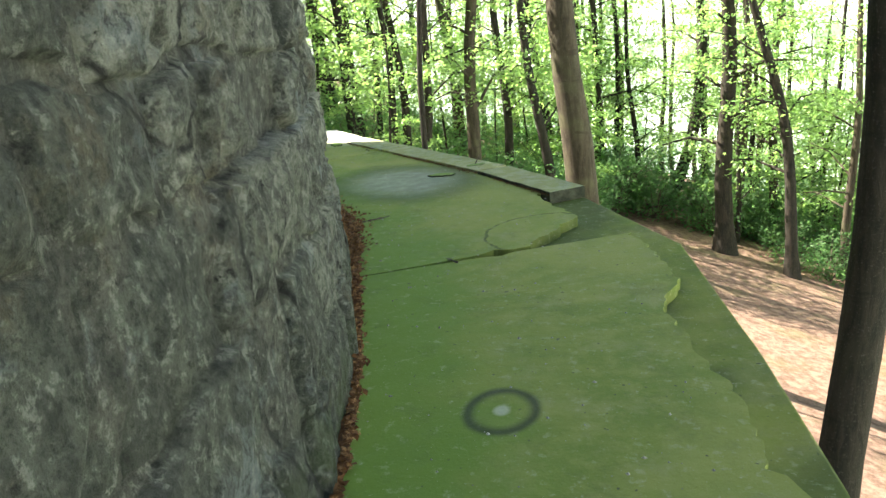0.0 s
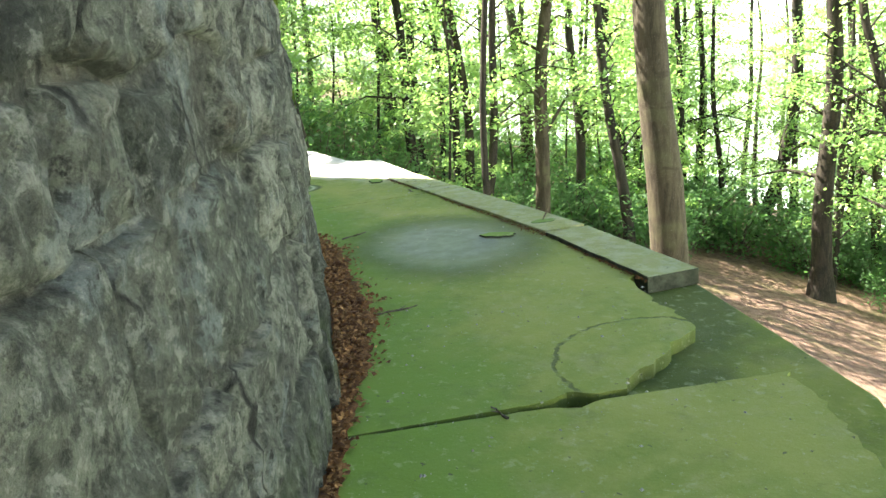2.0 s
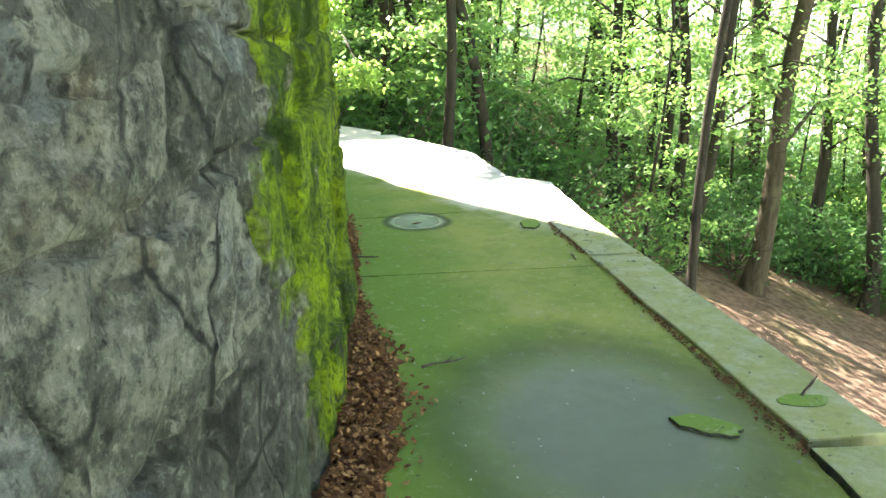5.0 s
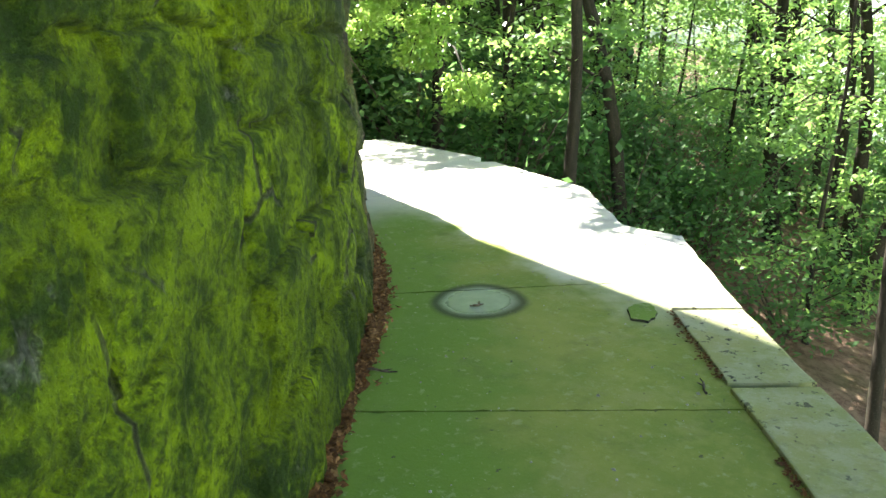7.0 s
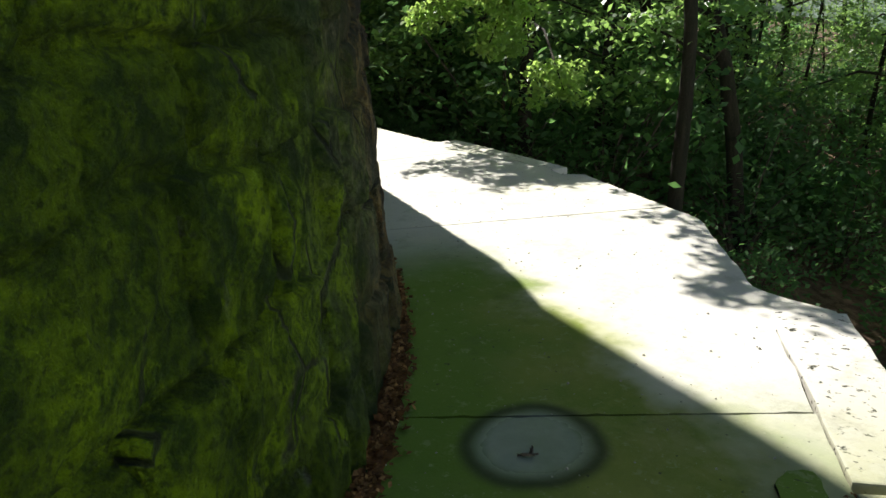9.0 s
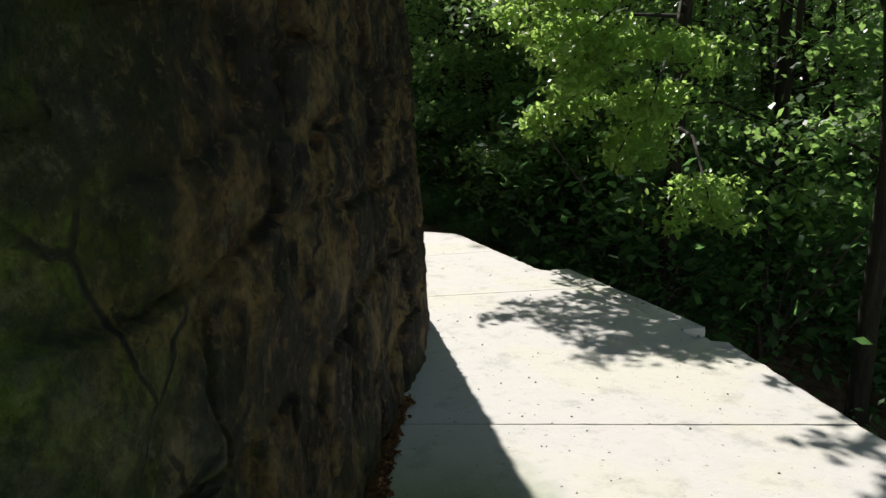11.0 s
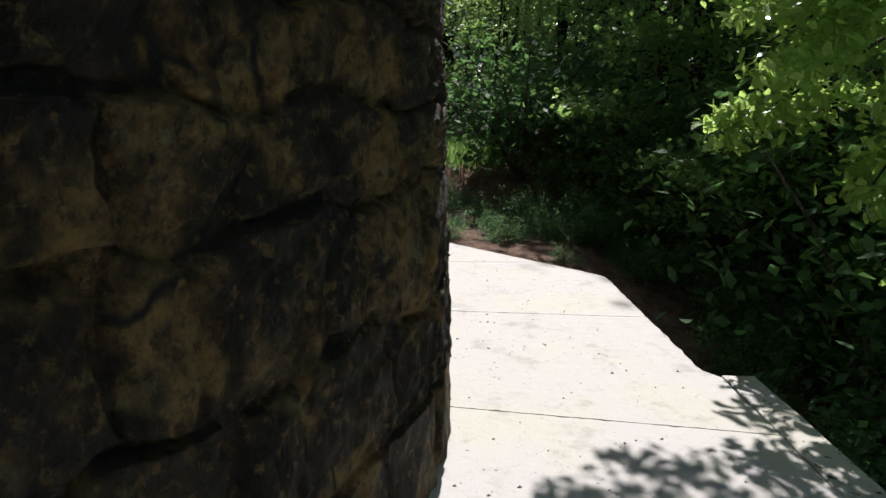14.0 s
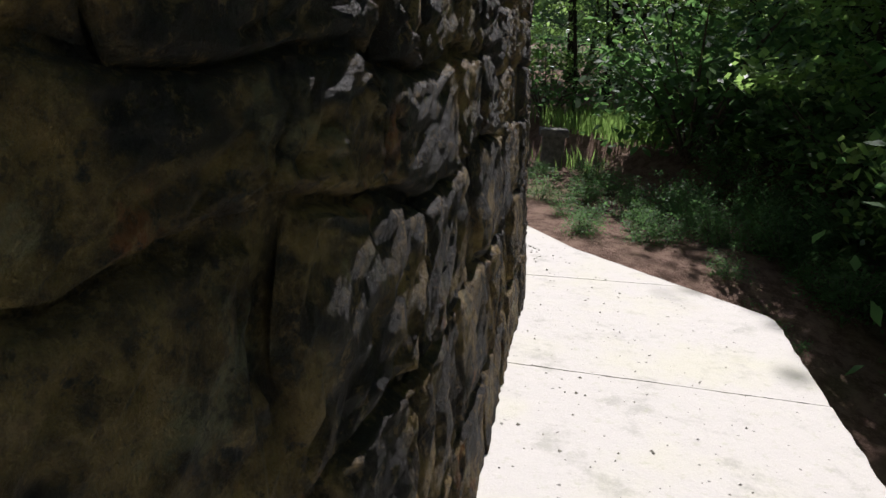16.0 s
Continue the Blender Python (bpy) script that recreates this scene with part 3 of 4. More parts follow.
def stone_mesh(corners, proud, seed, nx=12, ny=9):
    """A rough stone filling four corners (degrees, height) of the wall: a chiselled, uneven face with worn edges."""
    r = random.Random(seed)
    planes = [(r.uniform(-0.05, 0.05), r.uniform(-0.05, 0.05), r.uniform(0.0, 0.016)) for _ in range(4)]
    verts, faces = [], []
    (a, b, c, d) = corners
    wide, high = abs(b[0] - a[0]) * 0.23, abs(d[1] - a[1])
    for j in range(ny):
        v = 0.5 - 0.5 * math.cos(math.pi * j / (ny - 1))
        for i in range(nx):
            u = 0.5 - 0.5 * math.cos(math.pi * i / (nx - 1))
            s = (a[0] * (1 - u) + b[0] * u) * (1 - v) + (d[0] * (1 - u) + c[0] * u) * v
            z = (a[1] * (1 - u) + b[1] * u) * (1 - v) + (d[1] * (1 - u) + c[1] * u) * v
            w = Vector((s * 0.23, z, 2.0))
            ds = 0.085 * noise.noise(w * 2.4) + 0.03 * noise.noise(w * 7.0)
            dz = 0.085 * noise.noise(w * 2.1 + Vector((9, 3, 1))) + 0.028 * noise.noise(w * 8.0 + Vector((4, 1, 7)))
            s, z = s + ds / 0.23, z + dz
            rim = min(min(u, 1 - u) * wide, min(v, 1 - v) * high)
            w = Vector((s * 0.23, z, seed))
            face = min(p * (u - 0.5) * 2 + q * (v - 0.5) * 2 + k for p, q, k in planes)
            even = 1.0 - 0.72 * min(1.0, max(0.0, (s - 62.0) / 8.0))      # the sunny stretch is dressed flatter
            out = proud * even + even * (0.45 * face + 0.022 * noise.noise(w * 5.0) + 0.03 * (0.3 - abs(noise.noise(w * 9.0))))
            out += (0.024 + 0.03 * (1 - even)) * (0.3 - abs(noise.noise(w * 21.0))) + (0.011 + 0.012 * (1 - even)) * noise.noise(w * 40.0)
            fade = min(1.0, rim / 0.016)
            low = -0.062 * (0.45 + 0.55 * even)
            verts.append(wall_point(s, z, low + (out - low) * fade))
    for j in range(ny - 1):
        for i in range(nx - 1):
            k = j * nx + i
            faces.append((k, k + 1, k + nx + 1, k + nx))
    return verts, faces


def build_stones(tower):
    r3 = random.Random(11)
    courses = []
    z = -0.06
    while z < WALL_TOP:
        h = r3.choice((0.2, 0.27, 0.34, 0.42))
        courses.append((z, h))
        z += h
    single, many_v, many_f = 0, [], []
    for z, h in courses:
        s = WALL_A + r3.uniform(0, 1)
        while s < WALL_B:
            w = r3.choice((0.22, 0.3, 0.4, 0.5, 0.65)) * (0.7 + h * 1.1) / 0.23
            lean = r3.uniform(-0.25, 0.25)
            rise = r3.uniform(-0.045, 0.045)
            g = 0.03 + 0.03 * r3.random()
            corners = ((s + g, z + 0.008 - rise * 0.5), (s + w - g, z + 0.008 + rise * 0.5),
                       (s + w - g + lean, z + h - 0.008 + rise * 0.4), (s + g + lean, z + h - 0.008 - rise * 0.4))
            proud = r3.choice((-0.02, -0.012, -0.004, 0.004, 0.014))
            if r3.random() < 0.07:      # here the mortar covers the stone
                s += w
                continue
            near = 8 < s < 92 and 0.2 < z < 1.95 and single < 300
            v, f = stone_mesh(corners, proud, r3.uniform(0, 50), *((20, 15) if near else (11, 8)))
            if near:
                mesh_object("stone", v, f, STONE, tower, True)
                single += 1
            else:
                k = len(many_v)
                many_v += v
                many_f += [tuple(i + k for i in q) for q in f]
            s += w
    rest = mesh_object("stonework", many_v, many_f, STONE, tower, True)
    tagged(rest, "rough grey rubble stones", kind="stuff")


TOWER = build_tower()


# ---- woods ----
def tube(points, radii, sides, verts, faces, wobble=0.06):
    """A tapering limb along points, added to verts and faces."""
    first = len(verts)
    for k, (p, r) in enumerate(zip(points, radii)):
        p = Vector(p)
        d = (Vector(points[min(k + 1, len(points) - 1)]) - Vector(points[max(k - 1, 0)])).normalized()
        u = d.orthogonal().normalized() if abs(d.z) < 0.9 else Vector((1, 0, 0)) - d * d.x
        u.normalize()
        w = d.cross(u)
        for i in range(sides):
            a = 2 * math.pi * i / sides
            rr = r * (1 + wobble * noise.noise(Vector((p.x * 2 + math.cos(a), p.y * 2 + math.sin(a), p.z * 1.3))) * 2)
            verts.append(tuple(p + u * (rr * math.cos(a)) + w * (rr * math.sin(a))))
    for k in range(len(points) - 1):
        for i in range(sides):
            a, b = first + k * sides + i, first + k * sides + (i + 1) % sides
            faces.append((a, b, b + sides, a + sides))
    return first


def leaves(centres, size, seed, flat=0.6, fine=False):
    """A rhombic leaf, folded along its rib, at each centre."""
    g = np.random.default_rng(seed)
    n = len(centres)
    centres = np.asarray(centres)
    yaw = g.uniform(0, 2 * np.pi, n)
    tilt = g.normal(0, flat, n)
    roll = g.normal(0, flat, n)
    length = size * g.uniform(0.65, 1.25, n)
    fx, fy = np.cos(yaw), np.sin(yaw)
    ahead = np.stack([fx * np.cos(tilt), fy * np.cos(tilt), np.sin(tilt)], 1)
    side = np.stack([-fy * np.cos(roll), fx * np.cos(roll), np.sin(roll)], 1)
    up = np.cross(ahead, side)
    def point(along, across, lift):
        return centres + ahead * length[:, None] * along + side * length[:, None] * across + up * length[:, None] * lift
    if fine:
        ring = ((-0.5, 0, 0), (-0.18, 0.27, 0.05), (0.2, 0.24, 0.05), (0.5, 0, -0.04), (0.2, -0.24, 0.05), (-0.18, -0.27, 0.05))
    else:
        ring = ((-0.5, 0, 0), (0.02, 0.32, 0.06), (0.5, 0, 0), (0.02, -0.32, 0.06))
    return np.stack([point(*p) for p in ring], 1).reshape(-1, 3), len(ring)


def leaf_object(name, centres, size, seed, material, parent=None, flat=0.6, fine=False):
    verts, k = leaves(centres, size, seed, flat, fine)
    n = len(verts) // k
    me = bpy.data.meshes.new(name)
    me.vertices.add(k * n)
    me.vertices.foreach_set("co", verts.astype(np.float32).ravel())
    me.loops.add(k * n)
    me.loops.foreach_set("vertex_index", np.arange(k * n, dtype=np.int32))
    me.polygons.add(n)
    me.polygons.foreach_set("loop_start", np.arange(0, k * n, k, dtype=np.int32))
    me.polygons.foreach_set("loop_total", np.full(n, k, dtype=np.int32))
    me.materials.append(material)
    me.update(calc_edges=True)
    me.validate()
    ob = new(name, me)
    if parent:
        ob.parent = parent
    return ob


def sprays(g, starts, count, reach, thick):
    """Leaf places scattered along boughs: starts are (foot, tip) pairs."""
    out = []
    per = max(1, count // max(1, len(starts)))
    for p, q in starts:
        t = g.uniform(0.15, 1.05, per) ** 0.8
        c = np.array(p)[None] + (np.array(q) - np.array(p))[None] * t[:, None]
        spread = reach * (0.35 + 0.65 * np.sin(np.clip(t, 0, 1) * np.pi))[:, None]
        c = c + np.clip(g.normal(0, 1, (per, 3)), -2, 2) * spread * np.array([1, 1, thick])
        out.append(c)
    return np.concatenate(out)


def make_tree(x, y, height, radius, lean=(0.0, 0.0), bark=None, seed=1, low=0.3, leaf_count=3500, boughs=12, bend=0.0, spread=2.6,
              label="", leaf=None, group="", crown_from=None, leaf_size=0.135, tips=(), top=0.72):
    """A woodland tree: tapering trunk with limbs, and a crown of leafy sprays. It stands on the hillside at x, y."""
    g = np.random.default_rng(seed)
    r = random.Random(seed)
    z0 = ground_z(x, y) - 0.25
    tree = new("tree")
    tree.location = (x, y, z0)
    verts, faces = [], []
    n = 14
    pts, rad = [], []
    for k in range(n):
        f = k / (n - 1)
        h = f * height
        sway = 0.10 * math.sin(h * 0.8 + seed) + bend * math.sin(f * math.pi * 2.2)
        pts.append((lean[0] * h + sway, lean[1] * h + 0.08 * math.cos(h * 0.7 + seed), h))
        flare = 1 + 0.55 * math.exp(-h * 3.2)
        rad.append(radius * flare * (1 - 0.72 * f))
    tube(pts, rad, 12, verts, faces)
    starts = []
    bottom = low * height if crown_from is None else crown_from
    for k in range(boughs):
        h = bottom + (height * top - bottom) * (k + r.random() * 0.8) / boughs
        f = h / height * (n - 1)
        i = min(int(f), n - 2)
        p = Vector(pts[i]).lerp(Vector(pts[i + 1]), f - i)
        a = r.uniform(0, 2 * math.pi)
        reach = spread * r.uniform(0.6, 1.2) * (1.15 - 0.55 * h / height)
        q = p + Vector((math.cos(a) * reach, math.sin(a) * reach, reach * r.uniform(-0.1, 0.5)))
        mid = p.lerp(q, 0.5) + Vector((0, 0, 0.12 * reach))
        rr = max(0.012, radius * 0.32 * (1.1 - h / height))
        tube([tuple(p), tuple(mid), tuple(q)], [rr, rr * 0.6, rr * 0.2], 5, verts, faces)
        starts.append((tuple(p.lerp(q, 0.2)), tuple(q)))
    for tx, ty, tz in tips:      # long boughs that reach out to a place
        q = Vector((tx - x, ty - y, tz - z0))
        h = min(height * 0.9, max(0.8, q.z + 0.8))
        f = h / height * (n - 1)
        i = min(int(f), n - 2)
        p = Vector(pts[i]).lerp(Vector(pts[i + 1]), f - i)
        tube([tuple(p), tuple(p.lerp(q, 0.5) + Vector((0, 0, 0.3))), tuple(q)], [0.035, 0.02, 0.006], 5, verts, faces)
        for k in range(4):
            starts.append((tuple(p.lerp(q, 0.55)), tuple(q + Vector((r.uniform(-0.3, 0.3), r.uniform(-0.3, 0.3), r.uniform(-0.25, 0.15))))))
    trunk = mesh_object("trunk", verts, faces, bark or BARK_BEECH, tree, True)
    if leaf_count:
        leaf_object("crown", sprays(g, starts, leaf_count, spread * (0.095 if tips else 0.26), 0.3), leaf_size, seed, leaf or LEAF_A, tree, 0.75 if tips else 0.6, bool(tips))
    return tagged(tree, label or "slender woodland tree with light green leaves", "tree", group)


def stand(x, y, source, turn, size):
    """A copy of a tree, on the hillside."""
    m = Matrix.Translation((x, y, ground_z(x, y) - 0.2)) @ Matrix.Rotation(turn, 4, "Z") @ Matrix.Scale(size, 4)
    return copy_thing(source, m)


# the trees that stand out, each with its own trunk: x, y, radius, lean east, lean north, bend, dark bark
TREES = [
    (1.85, 11.35, 0.34, -0.035, -0.002, 0.0, 0), (-1.89, 18.93, 0.22, 0.075, 0.014, 0.0, 0), (-1.13, 10.99, 0.07, 0.03, 0.013, 0.05, 1),
    (-6.63, 23.83, 0.18, -0.062, -0.022, 0.05, 1), (-4.68, 21.31, 0.14, -0.042, -0.013, 0.12, 1), (-3.80, 27.72, 0.27, -0.06, -0.013, 0.0, 0),
    (-1.36, 23.08, 0.17, -0.003, 0.0, 0.05, 1), (-0.54, 30.22, 0.33, -0.09, -0.009, 0.1, 1), (4.27, 32.29, 0.30, 0.20, -0.018, 0.7, 1),
    (5.77, 23.11, 0.31, -0.001, 0.0, 0.1, 1), (7.72, 21.74, 0.2, -0.12, 0.032, 0.3, 1), (4.52, 3.69, 0.22, 0.005, -0.001, 0.0, 1),
    (-6.82, 16.03, 0.14, -0.16, -0.10, 0.1, 1), (-11.77, 19.51, 0.15, 0.025, 0.019, 0.0, 1), (-13.53, 23.19, 0.14, -0.052, -0.037, 0.05, 1),
    (-11.98, 21.84, 0.15, -0.004, -0.003, 0.0, 1), (-5.74, 20.59, 0.17, -0.063, -0.024, 0.05, 1), (-6.33, 25.0, 0.12, -0.043, -0.015, 0.1, 1),
    (-3.9, 19.6, 0.15, -0.028, -0.009, 0.08, 1), (-3.2, 17.7, 0.13, 0.12, 0.037, 0.1, 1), (0.31, 21.60, 0.18, -0.10, -0.014, 0.1, 1)]
for number, (x, y, r, east, north, bend, dark) in enumerate(TREES):
    stout = r > 0.25
    make_tree(x, y, 17 if stout else 14, r, (east, north), BARK_DARK if dark else BARK_BEECH, 100 + number, 0.6 if y < 12 else 0.22, 2600, 12, bend=bend, spread=2.3, top=0.95 if y < 12 else 0.72,
              label=("stout beech with smooth brown bark below the terrace" if not dark else "stout dark woodland tree with pale green leaves")
              if stout else ("thin dark-barked tree with pale green leaves" if dark else "straight tree with reddish brown bark"))

# kinds that are repeated through the wood
KIND_A = make_tree(-9.5, 28, 15, 0.15, (-0.03, 0.0), BARK_DARK, 31, 0.18, 2600, 14, group="wood", leaf_size=0.15, bend=0.15)
KIND_B = make_tree(-2.5, 33, 14, 0.12, (0.03, 0.01), BARK_DARK, 32, 0.15, 2600, 14, group="wood", leaf_size=0.15, bend=0.1)
KIND_C = make_tree(8.2, 34, 16, 0.18, (0.05, 0.0), BARK_BEECH, 33, 0.18, 2600, 14, group="wood", leaf_size=0.15, bend=0.35)
KIND_D = make_tree(2.5, 37, 17, 0.21, (-0.02, 0.02), BARK_DARK, 34, 0.2, 2600, 14, group="wood", leaf_size=0.15, bend=0.08)
# its crown stands above the view, added to keep sun off the wood
KIND_F = make_tree(-24, 24, 16, 0.2, (0.0, 0.0), BARK_DARK, 36, 0.4, 4600, 26, group="high canopy", spread=4.2, top=0.97, leaf_size=0.27,
                   label="tall tree with a dense, closed crown, added to shade the dark wood")
KIND_E = make_tree(11, 30, 9, 0.06, (0.04, 0.02), BARK_DARK, 35, 0.1, 2400, 15, group="saplings", leaf_size=0.145, spread=1.9,
                   label="thin sapling with leafy sprays low down")


def scatter_woods():
    r = random.Random(5)
    spots = [(-9.5, 28), (-2.5, 33), (8.2, 34), (2.5, 37), (11, 30)] + [(row[0], row[1]) for row in TREES]
    made = 0
    while made < 150:
        a = r.uniform(-38, 128)                     # bearing from the terrace's middle, anticlockwise from north-east
        d = 9 + 36 * r.random() ** 0.75
        x, y = -3 + d * math.sin(radians(20 - a + 18)), 6 + d * math.cos(radians(20 - a + 18))
        rr = math.hypot(x - CX, y - CY) - RADIUS
        if rr < 5.2:
            continue
        if x > -2.5 and y < 23.5 and x < 16:        # the open stretch of bare soil
            continue
        if x < -9 and y < 13.5:
            continue
        if any(math.hypot(x - u, y - v) < 1.5 for u, v in spots):
            continue
        spots.append((x, y))
        kind = r.choice((KIND_A, KIND_B, KIND_C, KIND_D, KIND_E, KIND_E, KIND_E, KIND_B))
        if -12 < x < 4 and y < 26:
            kind = KIND_E
        stand(x, y, kind, r.uniform(0, 6.28), r.uniform(0.75, 1.15))
        made += 1


scatter_woods()


def lower_woods():
    """The wood below the bare soil, on the falling slope."""
    r = random.Random(77)
    spots = [(row[0], row[1]) for row in TREES]
    while len(spots) < len(TREES) + 26:
        x, y = r.uniform(-1, 24), r.uniform(26, 52)
        if any(math.hypot(x - u, y - v) < 1.4 for u, v in spots) or x > y * 0.55:
            continue
        spots.append((x, y))
        stand(x, y, r.choice((KIND_A, KIND_B, KIND_D, KIND_E, KIND_E)), r.uniform(0, 6.28), r.uniform(0.75, 1.2))


lower_woods()


# trees whose boughs hang over the terrace's sunny side
make_tree(-9.3, 13.6, 11, 0.13, (0.0, -0.02), BARK_DARK, 41, 0.1, 13500, 3, label="leafy tree whose sunlit boughs hang over the terrace", leaf=LEAF_SUNLIT, spread=2.2, crown_from=6.5,
          tips=((-8.0, 10.7, 1.9), (-8.7, 11.0, 1.4), (-7.6, 11.2, 1.1), (-8.3, 10.6, 2.6), (-9.2, 11.2, 2.3), (-7.2, 11.5, 2.0), (-7.0, 11.9, 0.5), (-9.6, 10.0, 4.1), (-8.9, 9.9, 4.4), (-9.3, 10.3, 4.4), (-8.6, 10.2, 4.3), (-7.8, 11.3, 2.8), (-8.6, 11.2, 3.2), (-7.4, 11.4, 1.5), (-9.4, 10.9, 2.9), (-8.1, 11.0, 2.2), (-7.7, 11.6, 3.6)), leaf_size=0.095)
make_tree(-6.6, 13.9, 12, 0.12, (-0.01, -0.02), BARK_DARK, 42, 0.1, 12500, 4, label="leafy tree whose sunlit boughs hang over the terrace", leaf=LEAF_SUNLIT, spread=2.3, crown_from=6.5,
          tips=((-5.4, 9.3, 4.4), (-5.8, 9.2, 5.0), (-4.9, 9.6, 4.5), (-6.2, 9.7, 4.3), (-5.7, 10.1, 3.9), (-6.9, 10.4, 3.6), (-5.2, 10.6, 4.4), (-7.6, 10.5, 3.3), (-6.4, 10.9, 3.0), (-6.7, 10.1, 4.4), (-5.9, 9.0, 4.5)), leaf_size=0.095)
make_tree(-12.6, 14.4, 7, 0.14, (0.0, 0.0), BARK_DARK, 43, 0.2, 6500, 14, label="leafy tree in deep shade beside the terrace", spread=2.3, crown_from=1.0)
make_tree(-15.6, 13.6, 7, 0.12, (0.0, 0.0), BARK_DARK, 44, 0.2, 6500, 14, label="leafy tree in deep shade beside the terrace", spread=2.2, crown_from=0.8)


def close_woods():
    """The dense, dark side of the wood beyond the terrace's far end."""
    r = random.Random(23)
    spots = []
    while len(spots) < 62:
        x, y = r.uniform(-40, -17), r.uniform(4, 34)
        if math.hypot(x - CX, y - CY) < RADIUS + 5 or any(math.hypot(x - u, y - v) < 1.7 for u, v in spots):
            continue
        spots.append((x, y))
        near = x > -27 and y < 15.3
        stand(x, y, KIND_E if near else r.choice((KIND_A, KIND_B, KIND_D, KIND_C)), r.uniform(0, 6.28), r.uniform(0.6, 0.85) if near else r.uniform(0.85, 1.15))
    # added shade trees, sited so that the terrace stays in the sun
    for x, y in ((-24, 15.8), (-27, 18.2), (-23.5, 20.5), (-31, 17.5), (-28, 22), (-33, 18), (-37, 14), (-36, 24), (-30, 26), (-35, 8)):
        stand(x + r.uniform(-0.8, 0.8), y + r.uniform(0.0, 1.0), KIND_F, r.uniform(0, 6.28), r.uniform(0.85, 1.1))
    for _ in range(5):
        x, y = r.uniform(-18, -9), r.uniform(16, 30)
        stand(x, y, r.choice((KIND_A, KIND_B, KIND_E)), r.uniform(0, 6.28), r.uniform(0.9, 1.15))


close_woods()


def make_shrub(x, y, size, seed, label):
    g = np.random.default_rng(seed)
    r = random.Random(seed)
    shrub = new("shrub")
    shrub.location = (x, y, ground_z(x, y) - 0.1)
    verts, faces, starts = [], [], []
    for k in range(11):
        a = r.uniform(0, 6.28)
        q = Vector((math.cos(a) * size * r.uniform(0.4, 1), math.sin(a) * size * r.uniform(0.4, 1), size * r.uniform(0.4, 1.5)))
        tube([(0, 0, 0), tuple(q * 0.5 + Vector((0, 0, 0.15 * size))), tuple(q)], [0.022, 0.014, 0.006], 4, verts, faces)
        starts.append((tuple(q * 0.2), tuple(q)))
    mesh_object("brushwood", verts, faces, TWIG, shrub, True)
    leaf_object("foliage", sprays(g, starts, 1350, size * 0.3, 0.6), 0.125, seed, LEAF_B, shrub, 0.5)
    return tagged(shrub, label, "shrub", "undergrowth")


def scatter_shrubs():
    r = random.Random(9)
    kinds = [make_shrub(-3.5, 15.5, 1.2, 51, "green leafy undergrowth on the slope"),
             make_shrub(1.0, 22.5, 1.5, 52, "green leafy undergrowth on the slope"),
             make_shrub(-14.0, 17.0, 1.3, 53, "green leafy undergrowth on the slope")]
    made = 0
    while made < 150:
        a, d = r.uniform(-60, 110), 7 + 34 * r.random() ** 0.8
        x, y = -3 - d * math.sin(radians(a)), 6 + d * math.cos(radians(a))
        rr = math.hypot(x - CX, y - CY) - RADIUS
        if rr < 4.0 or (x > -4.5 and y < 23 and x < 16) or (-11 < x < -3 and y < 25 and r.random() < 0.65):
            continue
        m = Matrix.Translation((x, y, ground_z(x, y) - 0.1)) @ Matrix.Rotation(r.uniform(0, 6.28), 4, "Z") @ Matrix.Scale(r.uniform(0.7, 1.5), 4)
        copy_thing(r.choice(kinds), m)
        made += 1
    for _ in range(34):      # the thicket where the soil gives way to the wood
        x, y = r.uniform(-3, 15), r.uniform(26.5, 36)
        m = Matrix.Translation((x, y, ground_z(x, y) - 0.1)) @ Matrix.Rotation(r.uniform(0, 6.28), 4, "Z") @ Matrix.Scale(r.uniform(0.9, 1.6), 4)
        copy_thing(r.choice(kinds), m)
    for k in range(30):      # growth along the lip of the slope, behind the bare soil
        f = r.random()
        x, y = -8.5 + 11.5 * f + r.uniform(-0.8, 0.8), 14.6 + 12.0 * f ** 1.3 + r.uniform(0.4, 4.5)
        m = Matrix.Translation((x, y, ground_z(x, y) - 0.1)) @ Matrix.Rotation(r.uniform(0, 6.28), 4, "Z") @ Matrix.Scale(r.uniform(0.7, 1.3), 4)
        copy_thing(r.choice(kinds), m)
    def clearing(x, y):
        """The open strip of low growth before the pillar and the sunlit grass."""
        far = -5.3 - x
        return x < -11.5 and 8.75 + 0.06 * far < y < 8.95 + 0.225 * far
    for k in range(34):      # dark growth past the terrace's end
        x = r.uniform(-19, -11.6)
        y = 9.3 + 0.3 * (x + 12) + r.uniform(1.0, 3.6)
        m = Matrix.Translation((x, y, ground_z(x, y) - 0.08)) @ Matrix.Rotation(r.uniform(0, 6.28), 4, "Z") @ Matrix.Scale(r.uniform(0.16, 0.27), 4)
        copy_thing(r.choice(kinds), m)
    for _ in range(60):      # low growth along the terrace's shaded rim
        a, d = r.uniform(72, 112), RADIUS + r.uniform(2.35, 4.2)
        p = polar(d, a)
        if clearing(p.x, p.y):
            continue
        m = Matrix.Translation((p.x, p.y, ground_z(p.x, p.y) - 0.08)) @ Matrix.Rotation(r.uniform(0, 6.28), 4, "Z") @ Matrix.Scale(r.uniform(0.28, 0.45), 4)
        copy_thing(r.choice(kinds), m)
    for _ in range(75):      # the thicket behind the terrace's far end
        x, y = r.uniform(-27, -8.5), r.uniform(11.6, 21)
        if math.hypot(x - CX, y - CY) < RADIUS + 3.6 or clearing(x, y):
            continue
